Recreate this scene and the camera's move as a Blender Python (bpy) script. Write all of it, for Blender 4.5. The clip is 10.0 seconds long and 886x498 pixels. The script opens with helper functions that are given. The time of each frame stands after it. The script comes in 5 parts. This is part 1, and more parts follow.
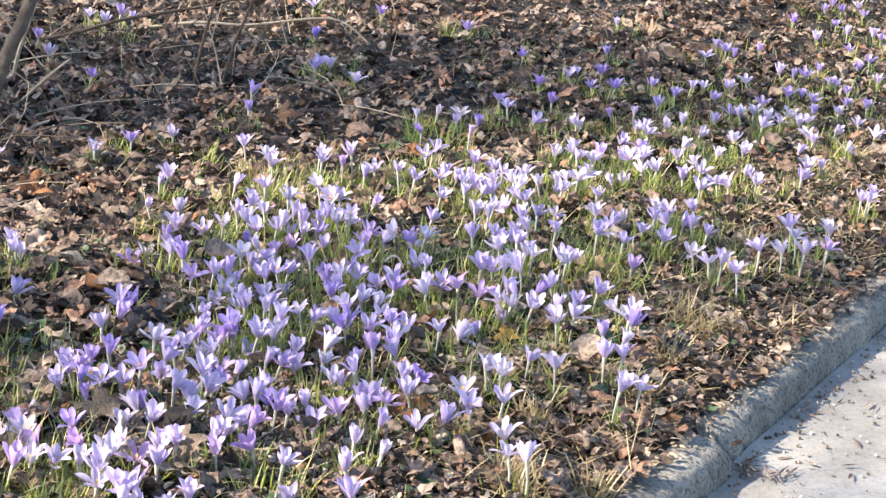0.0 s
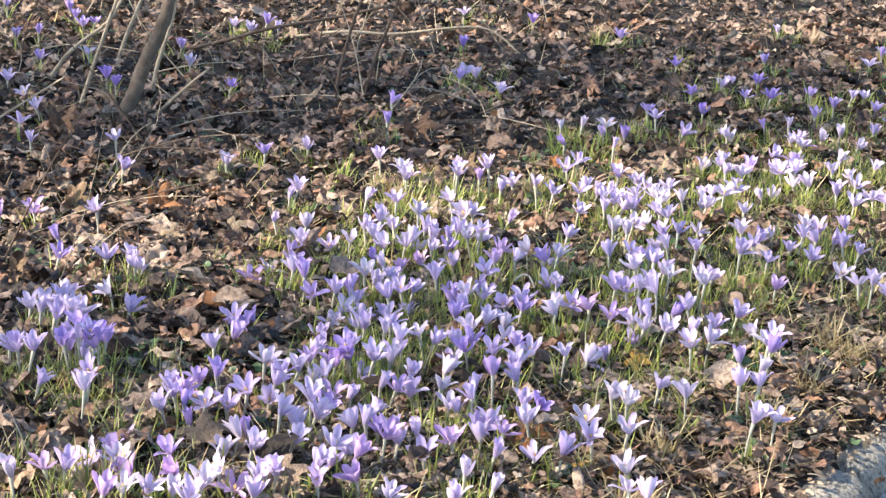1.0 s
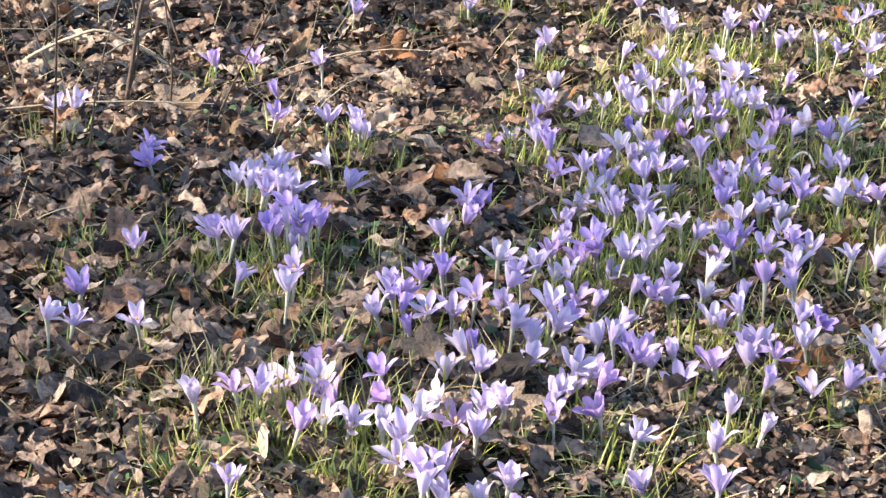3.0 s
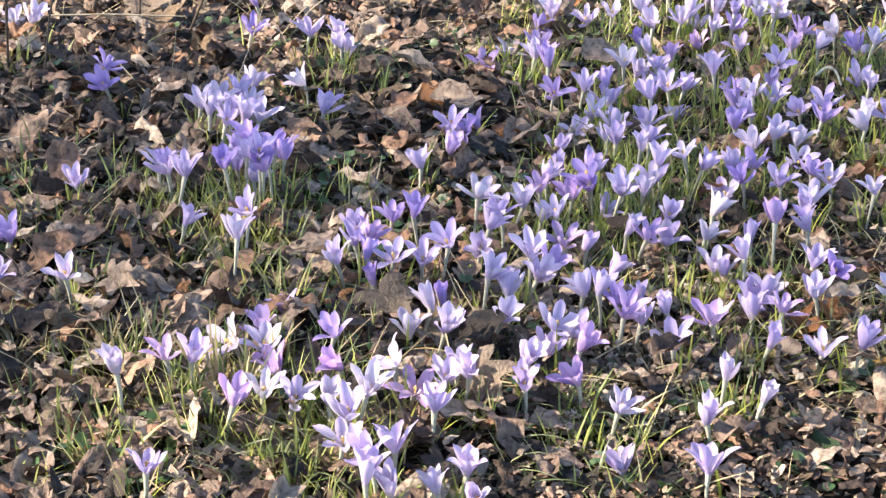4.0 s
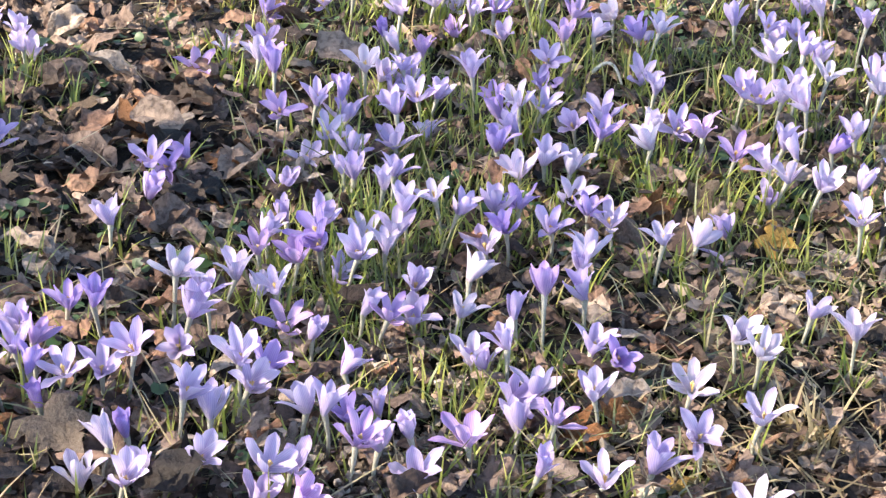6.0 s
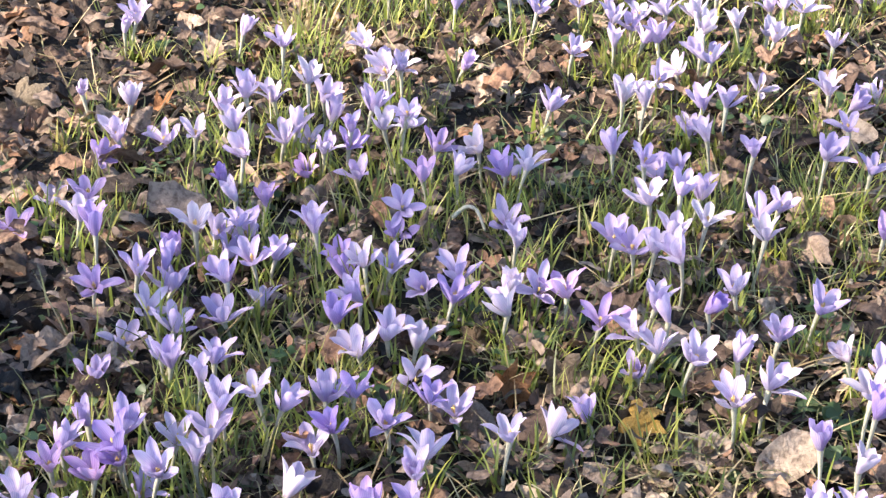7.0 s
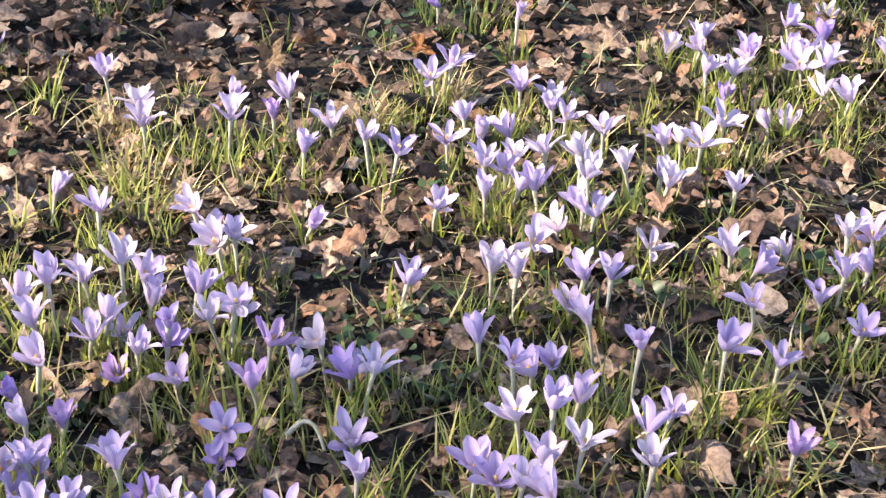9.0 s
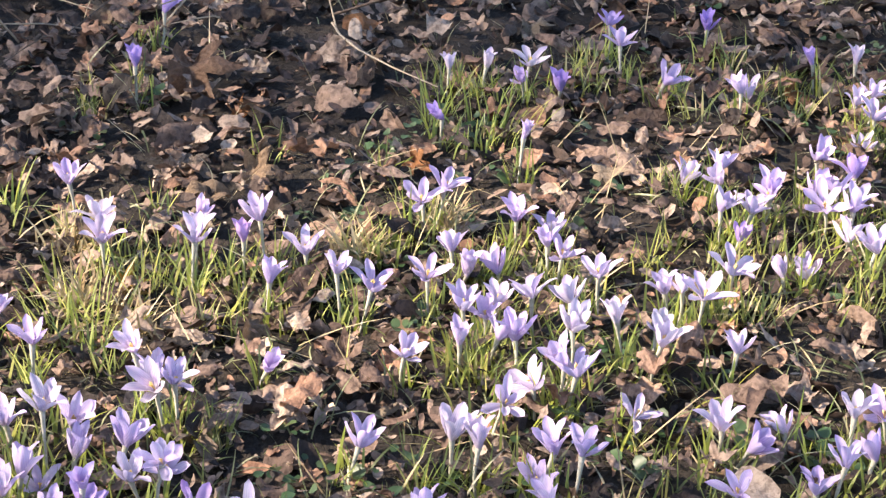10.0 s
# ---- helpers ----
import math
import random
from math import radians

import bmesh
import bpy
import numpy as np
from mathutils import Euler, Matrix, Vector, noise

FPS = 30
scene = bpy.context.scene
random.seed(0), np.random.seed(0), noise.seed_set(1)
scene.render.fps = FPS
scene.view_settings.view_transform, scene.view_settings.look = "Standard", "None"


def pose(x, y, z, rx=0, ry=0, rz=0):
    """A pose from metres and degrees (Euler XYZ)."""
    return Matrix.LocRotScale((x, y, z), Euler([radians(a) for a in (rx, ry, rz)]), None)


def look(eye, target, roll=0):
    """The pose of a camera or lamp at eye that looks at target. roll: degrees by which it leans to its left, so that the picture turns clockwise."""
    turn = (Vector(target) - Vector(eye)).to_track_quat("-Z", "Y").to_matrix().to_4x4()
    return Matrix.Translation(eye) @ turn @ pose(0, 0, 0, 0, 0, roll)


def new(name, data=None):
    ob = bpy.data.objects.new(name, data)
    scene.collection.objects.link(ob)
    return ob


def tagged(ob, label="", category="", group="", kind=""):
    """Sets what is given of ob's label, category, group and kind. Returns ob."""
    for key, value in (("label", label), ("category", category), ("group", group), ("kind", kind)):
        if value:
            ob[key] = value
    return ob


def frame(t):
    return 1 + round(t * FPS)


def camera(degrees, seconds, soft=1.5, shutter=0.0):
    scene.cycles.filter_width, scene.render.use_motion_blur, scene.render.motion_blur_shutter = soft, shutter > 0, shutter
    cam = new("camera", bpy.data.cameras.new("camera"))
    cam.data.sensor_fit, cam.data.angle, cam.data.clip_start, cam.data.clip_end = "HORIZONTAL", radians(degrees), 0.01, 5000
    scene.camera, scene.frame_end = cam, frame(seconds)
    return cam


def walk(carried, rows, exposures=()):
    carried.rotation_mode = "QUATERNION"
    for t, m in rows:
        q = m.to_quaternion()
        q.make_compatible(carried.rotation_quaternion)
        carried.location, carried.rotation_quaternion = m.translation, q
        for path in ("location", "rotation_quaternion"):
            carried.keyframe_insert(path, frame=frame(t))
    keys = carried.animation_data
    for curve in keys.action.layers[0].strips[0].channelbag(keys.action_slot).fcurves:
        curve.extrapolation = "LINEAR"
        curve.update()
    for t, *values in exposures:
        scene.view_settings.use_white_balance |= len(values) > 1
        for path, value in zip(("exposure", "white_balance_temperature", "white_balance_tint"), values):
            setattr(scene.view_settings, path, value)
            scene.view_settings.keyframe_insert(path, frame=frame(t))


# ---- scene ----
cam = camera(25.72, 10.0, soft=1.4)
PATH = [
    (0, (-0.4211, -1.9333, 0.9531), (-0.2380, -0.0321, 0.3597), 5.42),
    (0.5, (-0.3655, -1.8677, 0.9488), (-0.2734, 0.0399, 0.3551), 4.44),
    (1, (-0.3456, -1.8166, 0.9380), (-0.3457, 0.0911, 0.3374), 4.16),
    (1.5, (-0.3380, -1.7179, 0.9179), (-0.4326, 0.1675, 0.2576), 3.38),
    (2, (-0.3556, -1.6065, 0.9109), (-0.5785, 0.2432, 0.1835), 4.49),
    (2.2, (-0.3641, -1.5843, 0.9137), (-0.6177, 0.2544, 0.1686), 3.89),
    (3.3, (-0.3627, -1.4054, 0.8961), (-0.6051, 0.4062, 0.0841), 3.06),
    (3.5, (-0.3474, -1.3576, 0.8962), (-0.6043, 0.4450, 0.0687), 2.89),
    (4, (-0.3143, -1.2547, 0.8755), (-0.6031, 0.5018, -0.0361), 2.41),
    (4.5, (-0.3075, -1.1664, 0.8728), (-0.6516, 0.5483, -0.0975), 1.30),
    (5, (-0.3112, -1.0367, 0.8538), (-0.5617, 0.6614, -0.1727), 2.73),
    (5.5, (-0.3139, -0.9484, 0.8557), (-0.4379, 0.7405, -0.2083), 2.75),
    (5.9, (-0.3151, -0.8715, 0.8683), (-0.3801, 0.8328, -0.1764), 4.67),
    (6, (-0.3100, -0.8538, 0.8608), (-0.3699, 0.8656, -0.1592), 4.45),
    (6.2, (-0.2943, -0.8094, 0.8619), (-0.3406, 0.9223, -0.1377), 4.24),
    (7.3, (-0.1828, -0.5771, 0.9053), (-0.2296, 1.1467, -0.1077), 2.40),
    (7.5, (-0.1804, -0.5519, 0.9039), (-0.2205, 1.1783, -0.0986), 2.31),
    (8, (-0.1716, -0.4622, 0.9072), (-0.1949, 1.2725, -0.0879), 2.50),
    (8.5, (-0.1599, -0.3780, 0.9108), (-0.1758, 1.3624, -0.0745), 2.64),
    (9, (-0.1370, -0.3066, 0.9061), (-0.1205, 1.4221, -0.0993), 2.34),
    (9.5, (-0.0973, -0.2075, 0.9109), (-0.1063, 1.5360, -0.0688), 3.27),
    (10, (-0.0464, -0.1223, 0.9074), (-0.1210, 1.6260, -0.0611), 3.76),
]
walk(cam, [(t, look(eye, target, roll)) for t, eye, target, roll in PATH],
     [(0.0, 1.82, 6050, 7), (1.5, 1.84, 6250, 7), (4.5, 1.91, 6200, 7), (6.0, 2.0, 6200, 8), (7.5, 1.86, 6350, 10), (8.5, 1.76, 6450, 12), (10.0, 1.82, 6400, 14)])

# ---- light: low late-winter sun from the side, clear sky ----
SUN_ELEVATION, SUN_AZIMUTH = 33.0, 195.0   # degrees; azimuth counted from +x towards +y, where the sun stands
world = bpy.data.worlds.new("sky")
scene.world = world
world.use_nodes = True
wn = world.node_tree.nodes
sky = wn.new("ShaderNodeTexSky")
sky.sky_type = "NISHITA"
sky.sun_disc = False
sky.sun_elevation = radians(SUN_ELEVATION)
sky.sun_rotation = radians(90 - SUN_AZIMUTH)
world.node_tree.links.new(sky.outputs[0], wn["Background"].inputs[0])
wn["Background"].inputs[1].default_value = 0.097
sun = new("sun", bpy.data.lights.new("sun", "SUN"))
sun.data.energy = 4.15
sun.data.angle = radians(0.6)
sun.data.color = (1.0, 0.835, 0.64)
sun_dir = Vector((math.cos(radians(SUN_AZIMUTH)) * math.cos(radians(SUN_ELEVATION)),
                  math.sin(radians(SUN_AZIMUTH)) * math.cos(radians(SUN_ELEVATION)), math.sin(radians(SUN_ELEVATION))))
sun.matrix_world = look(sun_dir * 20, (0, 0, 0))


# ---- materials ----
def material(name, rough=0.8):
    m = bpy.data.materials.new(name)
    m.use_nodes = True
    n = m.node_tree.nodes
    n["Principled BSDF"].inputs["Roughness"].default_value = rough
    return m, n, m.node_tree.links, n["Principled BSDF"]


def ramp(n, links, fac, stops):
    r = n.new("ShaderNodeValToRGB")
    e = r.color_ramp.elements
    while len(e) < len(stops):
        e.new(0.5)
    for item, (at, c) in zip(e, stops):
        item.position, item.color = at, (*c, 1)
    links.new(fac, r.inputs[0])
    return r.outputs[0]


def noise_tex(n, links, scale, detail=4, coords="Object", rough=0.6):
    tc = n.new("ShaderNodeTexCoord")
    t = n.new("ShaderNodeTexNoise")
    t.inputs["Scale"].default_value, t.inputs["Detail"].default_value = scale, detail
    t.inputs["Roughness"].default_value = rough
    links.new(tc.outputs[coords], t.inputs["Vector"])
    return t.outputs["Fac"]


def mix(n, links, a, b, fac, blend="MIX"):
    x = n.new("ShaderNodeMix")
    x.data_type, x.blend_type = "RGBA", blend
    for sock, v in ((x.inputs[0], fac), (x.inputs[6], a), (x.inputs[7], b)):
        if isinstance(v, (int, float)):
            sock.default_value = v
        elif isinstance(v, tuple):
            sock.default_value = (*v, 1)
        else:
            links.new(v, sock)
    return x.outputs[2]


def bump(n, links, b, height, strength, distance):
    k = n.new("ShaderNodeBump")
    k.inputs["Strength"].default_value, k.inputs["Distance"].default_value = strength, distance
    links.new(height, k.inputs["Height"])
    links.new(k.outputs[0], b.inputs["Normal"])


def see_through(m, n, links, b, colour, share):
    """Thin living or dead tissue: part of the light passes through."""
    tr = n.new("ShaderNodeBsdfTranslucent")
    if isinstance(colour, tuple):
        tr.inputs[0].default_value = (*colour, 1)
    else:
        links.new(colour, tr.inputs[0])
    ms = n.new("ShaderNodeMixShader")
    ms.inputs[0].default_value = share
    links.new(b.outputs[0], ms.inputs[1])
    links.new(tr.outputs[0], ms.inputs[2])
    links.new(ms.outputs[0], n["Material Output"].inputs["Surface"])


def soil_material():
    m, n, l, b = material("soil", 0.95)
    big, small = noise_tex(n, l, 9), noise_tex(n, l, 120, 6)
    c1 = ramp(n, l, big, [(0.3, (0.01, 0.007, 0.005)), (0.7, (0.028, 0.02, 0.014))])
    c2 = ramp(n, l, small, [(0.35, (0.008, 0.006, 0.004)), (0.55, (0.022, 0.016, 0.012)), (0.78, (0.09, 0.07, 0.05))])
    l.new(mix(n, l, c1, c2, 0.6), b.inputs["Base Color"])
    bump(n, l, b, small, 1.0, 0.01)
    return m


def litter_material(name, stops, share=0.18):
    m, n, l, b = material(name, 0.7)
    geo = n.new("ShaderNodeNewGeometry")
    base = ramp(n, l, geo.outputs["Random Per Island"], stops)
    spots = noise_tex(n, l, 160, 5)
    veins = noise_tex(n, l, 45, 3)
    c = mix(n, l, base, ramp(n, l, spots, [(0.34, (0.25, 0.2, 0.17)), (0.56, (1.1, 1.08, 1.05))]), 0.8, "MULTIPLY")
    c = mix(n, l, c, ramp(n, l, veins, [(0.3, (0.7, 0.68, 0.66)), (0.7, (1.15, 1.12, 1.1))]), 0.8, "MULTIPLY")
    l.new(c, b.inputs["Base Color"])
    bump(n, l, b, spots, 0.9, 0.004)
    see_through(m, n, l, b, c, share)
    return m


def big_leaf_material(name, colour):
    m, n, l, b = material(name, 0.6)
    spots, blot = noise_tex(n, l, 130, 6), noise_tex(n, l, 28, 4)
    oi = n.new("ShaderNodeObjectInfo")
    tone = ramp(n, l, oi.outputs["Random"], [(0.0, (0.75, 0.74, 0.72)), (1.0, (1.2, 1.18, 1.15))])
    c = mix(n, l, colour, tone, 1.0, "MULTIPLY")
    c = mix(n, l, c, ramp(n, l, spots, [(0.32, (0.4, 0.33, 0.28)), (0.55, (1.0, 1.0, 1.0))]), 0.6, "MULTIPLY")
    c = mix(n, l, c, ramp(n, l, blot, [(0.35, (0.6, 0.55, 0.5)), (0.65, (1.1, 1.08, 1.05))]), 0.8, "MULTIPLY")
    l.new(c, b.inputs["Base Color"])
    bump(n, l, b, blot, 0.6, 0.008)
    see_through(m, n, l, b, c, 0.2)
    return m


def blade_material(name, stops, share=0.4):
    m, n, l, b = material(name, 0.45)
    geo = n.new("ShaderNodeNewGeometry")
    c = ramp(n, l, geo.outputs["Random Per Island"], stops)
    streak = noise_tex(n, l, 60, 3)
    c = mix(n, l, c, ramp(n, l, streak, [(0.3, (0.7, 0.75, 0.6)), (0.7, (1.15, 1.1, 1.1))]), 0.7, "MULTIPLY")
    l.new(c, b.inputs["Base Color"])
    see_through(m, n, l, b, mix(n, l, c, (1.0, 1.0, 0.55), 0.25), share)
    return m


def petal_material(name, throat, body, tip):
    """Pale at the throat, deeper towards the tip, with fine lengthwise veins."""
    m, n, l, b = material(name, 0.5)
    tc = n.new("ShaderNodeTexCoord")
    sep = n.new("ShaderNodeSeparateXYZ")
    l.new(tc.outputs["Object"], sep.inputs[0])
    up = n.new("ShaderNodeMath")
    up.operation = "MULTIPLY"
    up.inputs[1].default_value = 1 / 0.038
    l.new(sep.outputs["Z"], up.inputs[0])
    c = ramp(n, l, up.outputs[0], [(0.0, throat), (0.3, body), (0.75, body), (1.0, tip)])
    vein = n.new("ShaderNodeTexWave")
    vein.bands_direction = "Y"
    vein.inputs["Scale"].default_value, vein.inputs["Distortion"].default_value = 210.0, 1.2
    l.new(tc.outputs["Object"], vein.inputs["Vector"])
    c = mix(n, l, c, ramp(n, l, vein.outputs["Fac"], [(0.0, (0.72, 0.66, 0.85)), (1.0, (1.05, 1.05, 1.03))]), 0.75, "MULTIPLY")
    oi = n.new("ShaderNodeObjectInfo")
    c = mix(n, l, c, ramp(n, l, oi.outputs["Random"], [(0.0, (0.8, 0.76, 0.9)), (0.5, (0.95, 0.94, 0.955)), (1.0, (1.01, 1.0, 0.98))]), 1.0, "MULTIPLY")
    mid = n.new("ShaderNodeMath")
    mid.operation = "ABSOLUTE"
    l.new(sep.outputs["Y"], mid.inputs[0])
    rim = n.new("ShaderNodeMath")
    rim.operation = "MULTIPLY"
    rim.inputs[1].default_value = 140.0
    l.new(mid.outputs[0], rim.inputs[0])
    c = mix(n, l, c, ramp(n, l, rim.outputs[0], [(0.0, (0.88, 0.83, 0.93)), (0.3, (0.98, 0.97, 0.99)), (1.0, (1.06, 1.06, 1.03))]), 1.0, "MULTIPLY")
    blot = noise_tex(n, l, 110, 3)
    c = mix(n, l, c, ramp(n, l, blot, [(0.3, (0.88, 0.85, 0.94)), (0.7, (1.05, 1.04, 1.03))]), 0.7, "MULTIPLY")
    l.new(c, b.inputs["Base Color"])
    b.inputs["Sheen Weight"].default_value = 0.05
    see_through(m, n, l, b, c, 0.42)
    return m


def plain_material(name, dark, light, scale, rough=0.7, relief=0.0):
    m, n, l, b = material(name, rough)
    f, g = noise_tex(n, l, scale, 5), noise_tex(n, l, scale * 8, 4)
    c = mix(n, l, ramp(n, l, f, [(0.3, dark), (0.7, light)]), ramp(n, l, g, [(0.3, (0.72, 0.72, 0.72)), (0.7, (1.15, 1.15, 1.15))]), 0.8, "MULTIPLY")
    l.new(c, b.inputs["Base Color"])
    if relief:
        bump(n, l, b, g, 0.8, relief)
    return m


SOIL = soil_material()
LITTER = litter_material("dry_leaf_litter", [(0.0, (0.010, 0.0065, 0.005)), (0.17, (0.04, 0.025, 0.019)), (0.38, (0.15, 0.098, 0.074)), (0.56, (0.25, 0.182, 0.145)),
                                             (0.70, (0.345, 0.27, 0.22)), (0.78, (0.31, 0.175, 0.11)), (0.84, (0.29, 0.175, 0.12)), (0.9, (0.38, 0.305, 0.25)), (1.0, (0.46, 0.38, 0.31))], 0.12)
PALE_LITTER = litter_material("pale_litter", [(0.0, (0.12, 0.085, 0.06)), (0.4, (0.3, 0.23, 0.17)), (0.8, (0.5, 0.41, 0.31)), (1.0, (0.68, 0.59, 0.47))])
PEBBLE = litter_material("pale_pebble", [(0.0, (0.3, 0.27, 0.23)), (0.6, (0.52, 0.49, 0.44)), (1.0, (0.72, 0.7, 0.66))], 0.02)
GRIT = litter_material("grit", [(0.0, (0.06, 0.045, 0.035)), (0.5, (0.2, 0.16, 0.12)), (0.85, (0.36, 0.31, 0.26)), (1.0, (0.55, 0.5, 0.44))], 0.02)
GRASS = blade_material("grass_green", [(0.0, (0.05, 0.09, 0.025)), (0.35, (0.13, 0.19, 0.04)), (0.65, (0.34, 0.38, 0.07)), (0.88, (0.60, 0.57, 0.16)), (1.0, (0.66, 0.56, 0.36))], 0.5)
FADED_GRASS = blade_material("faded_grass", [(0.0, (0.06, 0.085, 0.035)), (0.45, (0.15, 0.18, 0.085)), (0.8, (0.3, 0.31, 0.17)), (1.0, (0.5, 0.46, 0.32))], 0.3)
STRAW = blade_material("dry_straw", [(0.0, (0.28, 0.2, 0.11)), (0.5, (0.42, 0.33, 0.19)), (1.0, (0.55, 0.46, 0.3))], 0.25)
CROCUS_LEAF = blade_material("crocus_leaf_green", [(0.0, (0.08, 0.14, 0.03)), (0.5, (0.31, 0.40, 0.055)), (1.0, (0.68, 0.67, 0.14))], 0.62)
WEED = blade_material("weed_green", [(0.0, (0.03, 0.065, 0.025)), (0.6, (0.055, 0.11, 0.04)), (1.0, (0.10, 0.15, 0.07))], 0.25)
PETALS = {
    "w": petal_material("petal_white", (0.8, 0.78, 0.7), (0.80, 0.76, 0.81), (0.765, 0.71, 0.81)),
    "p": petal_material("petal_pale_lilac", (0.78, 0.74, 0.78), (0.80, 0.735, 0.86), (0.735, 0.64, 0.84)),
    "l": petal_material("petal_lavender", (0.7, 0.62, 0.78), (0.75, 0.66, 0.855), (0.665, 0.55, 0.84)),
    "v": petal_material("petal_violet", (0.58, 0.48, 0.72), (0.59, 0.475, 0.81), (0.485, 0.355, 0.77)),
    "m": petal_material("petal_pink_lilac", (0.74, 0.62, 0.72), (0.73, 0.56, 0.82), (0.65, 0.42, 0.78)),
}
STEM = plain_material("pale_stem", (0.36, 0.36, 0.25), (0.55, 0.52, 0.47), 60, 0.5)
PISTIL = plain_material("orange_pistil", (0.8, 0.52, 0.12), (0.85, 0.68, 0.3), 300, 0.6)
BARK = plain_material("bark", (0.09, 0.065, 0.048), (0.24, 0.185, 0.14), 30, 0.85, 0.004)
TWIG_DARK = plain_material("dark_twig", (0.06, 0.04, 0.03), (0.13, 0.09, 0.065), 60, 0.8, 0.002)
TWIG_PALE = plain_material("pale_twig", (0.3, 0.23, 0.16), (0.5, 0.42, 0.31), 60, 0.75, 0.002)


def speckled_material(name, dark, light, grit, rough, relief, pitted=0.85):
    """Worn concrete: blotches, dark pores and pale grains of aggregate."""
    m, n, l, b = material(name, rough)
    blot, pores, grain = noise_tex(n, l, 12, 6), noise_tex(n, l, 170, 5), noise_tex(n, l, 420, 2)
    c = ramp(n, l, blot, [(0.3, dark), (0.7, light)])
    c = mix(n, l, c, ramp(n, l, pores, [(0.36, (0.3, 0.29, 0.28)), (0.5, (1.0, 1.0, 1.0)), (0.7, (1.25, 1.24, 1.22))]), pitted, "MULTIPLY")
    stain = noise_tex(n, l, 2.6, 5)
    c = mix(n, l, c, ramp(n, l, stain, [(0.38, (0.68, 0.68, 0.69)), (0.58, (1.06, 1.05, 1.04))]), 0.8, "MULTIPLY")
    c = mix(n, l, c, grit, ramp(n, l, grain, [(0.66, (0.0, 0.0, 0.0)), (0.72, (0.7, 0.7, 0.7))]))
    l.new(c, b.inputs["Base Color"])
    bump(n, l, b, pores, 0.9, relief)
    return m


STONE = speckled_material("kerb_stone", (0.16, 0.147, 0.128), (0.36, 0.335, 0.295), (0.5, 0.48, 0.44), 0.92, 0.006, 0.95)
PATH_GREY = speckled_material("path_concrete", (0.26, 0.243, 0.225), (0.40, 0.378, 0.35), (0.42, 0.40, 0.37), 0.9, 0.0006, 0.3)
LEAF_LOOK = {
    "t": (big_leaf_material("leaf_tan", (0.28, 0.20, 0.13)), "tan"),
    "c": (big_leaf_material("leaf_cream", (0.35, 0.285, 0.21)), "pale cream"),
    "o": (big_leaf_material("leaf_orange_brown", (0.36, 0.17, 0.07)), "orange-brown"),
    "b": (big_leaf_material("leaf_dark_brown", (0.16, 0.095, 0.06)), "dark brown"),
    "g": (big_leaf_material("leaf_grey_brown", (0.24, 0.19, 0.15)), "grey-brown"),
    "y": (big_leaf_material("leaf_yellow", (0.5, 0.33, 0.08)), "yellow"),
    "n": (big_leaf_material("leaf_green", (0.07, 0.13, 0.06)), "dull green"),
}


# ---- building helpers ----
rng = np.random.default_rng(7)


def mesh_object(name, verts, faces, mat, parent=None, smooth=True):
    me = bpy.data.meshes.new(name)
    me.from_pydata(verts, [], faces)
    me.materials.append(mat)
    if smooth:
        me.polygons.foreach_set("use_smooth", [True] * len(me.polygons))
    me.update()
    ob = new(name, me)
    if parent:
        ob.parent = parent
    return ob


def part(name, me, parent, m, label=""):
    """A part that shares the mesh me, under its thing, at the local pose m."""
    ob = new(name, me)
    ob.parent = parent
    ob.matrix_local = m
    return tagged(ob, label)


def scatter(name, shapes, poses, mat, smooth=True):
    """Joins many small pieces: poses is a list of (shape number, 3x3 turn and scale, place)."""
    all_v, all_f, base = [], [], 0
    for k, turn, place in poses:
        v, f = shapes[k]
        w = v @ np.asarray(turn).T + place
        all_v.append(w)
        all_f.extend([tuple(i + base for i in q) for q in f])
        base += len(v)
    return mesh_object(name, np.concatenate(all_v).tolist(), all_f, mat, None, smooth)


def turn3(yaw, pitch=0.0, roll=0.0, scale=1.0):
    cz, sz, cx, sx, cy, sy = math.cos(yaw), math.sin(yaw), math.cos(pitch), math.sin(pitch), math.cos(roll), math.sin(roll)
    z = np.array([[cz, -sz, 0], [sz, cz, 0], [0, 0, 1]])
    x = np.array([[1, 0, 0], [0, cx, -sx], [0, sx, cx]])
    y = np.array([[cy, 0, sy], [0, 1, 0], [-sy, 0, cy]])
    return z @ x @ y * scale


KERB_A, KERB_U = Vector((0.185, 0.333)), Vector((0.541, 0.841)).normalized()   # a point on the kerb's outer edge, and its run


def beyond_kerb(x, y):
    """How far a place lies out past the kerb's outer edge, towards the path (negative: in the bed)."""
    return (x - KERB_A.x) * KERB_U.y - (y - KERB_A.y) * KERB_U.x


def rise(x, y):
    """The broad lie of the bed: highest under the shrubs, falling away to the back."""
    x, y = min(max(x, -0.95), 0.35), min(max(y, -0.1), 1.7)
    h = 0.0892 + 0.0362 * x - 0.0111 * y + 0.0081 * max(0.0, 0.6 - y) ** 2 + 0.1044 * max(0.0, -0.35 - x) * max(0.0, 1.2 - y)
    return min(max(h, 0.05), 0.112) - 0.050


def lie(x, y):
    """Height of the bed's soil; it runs down to the kerb's top."""
    h = 0.006 * noise.noise((x * 3.1, y * 3.1, 0.3)) + 0.005 * noise.noise((x * 8, y * 8, 4.0)) + 0.004 * noise.noise((x * 25, y * 25, 9.0))
    d = beyond_kerb(x, y)
    inner = max(0.0, min(1.0, (-0.08 - d) / 0.3))
    return h + 0.015 * (1 - inner) + rise(x, y) * inner


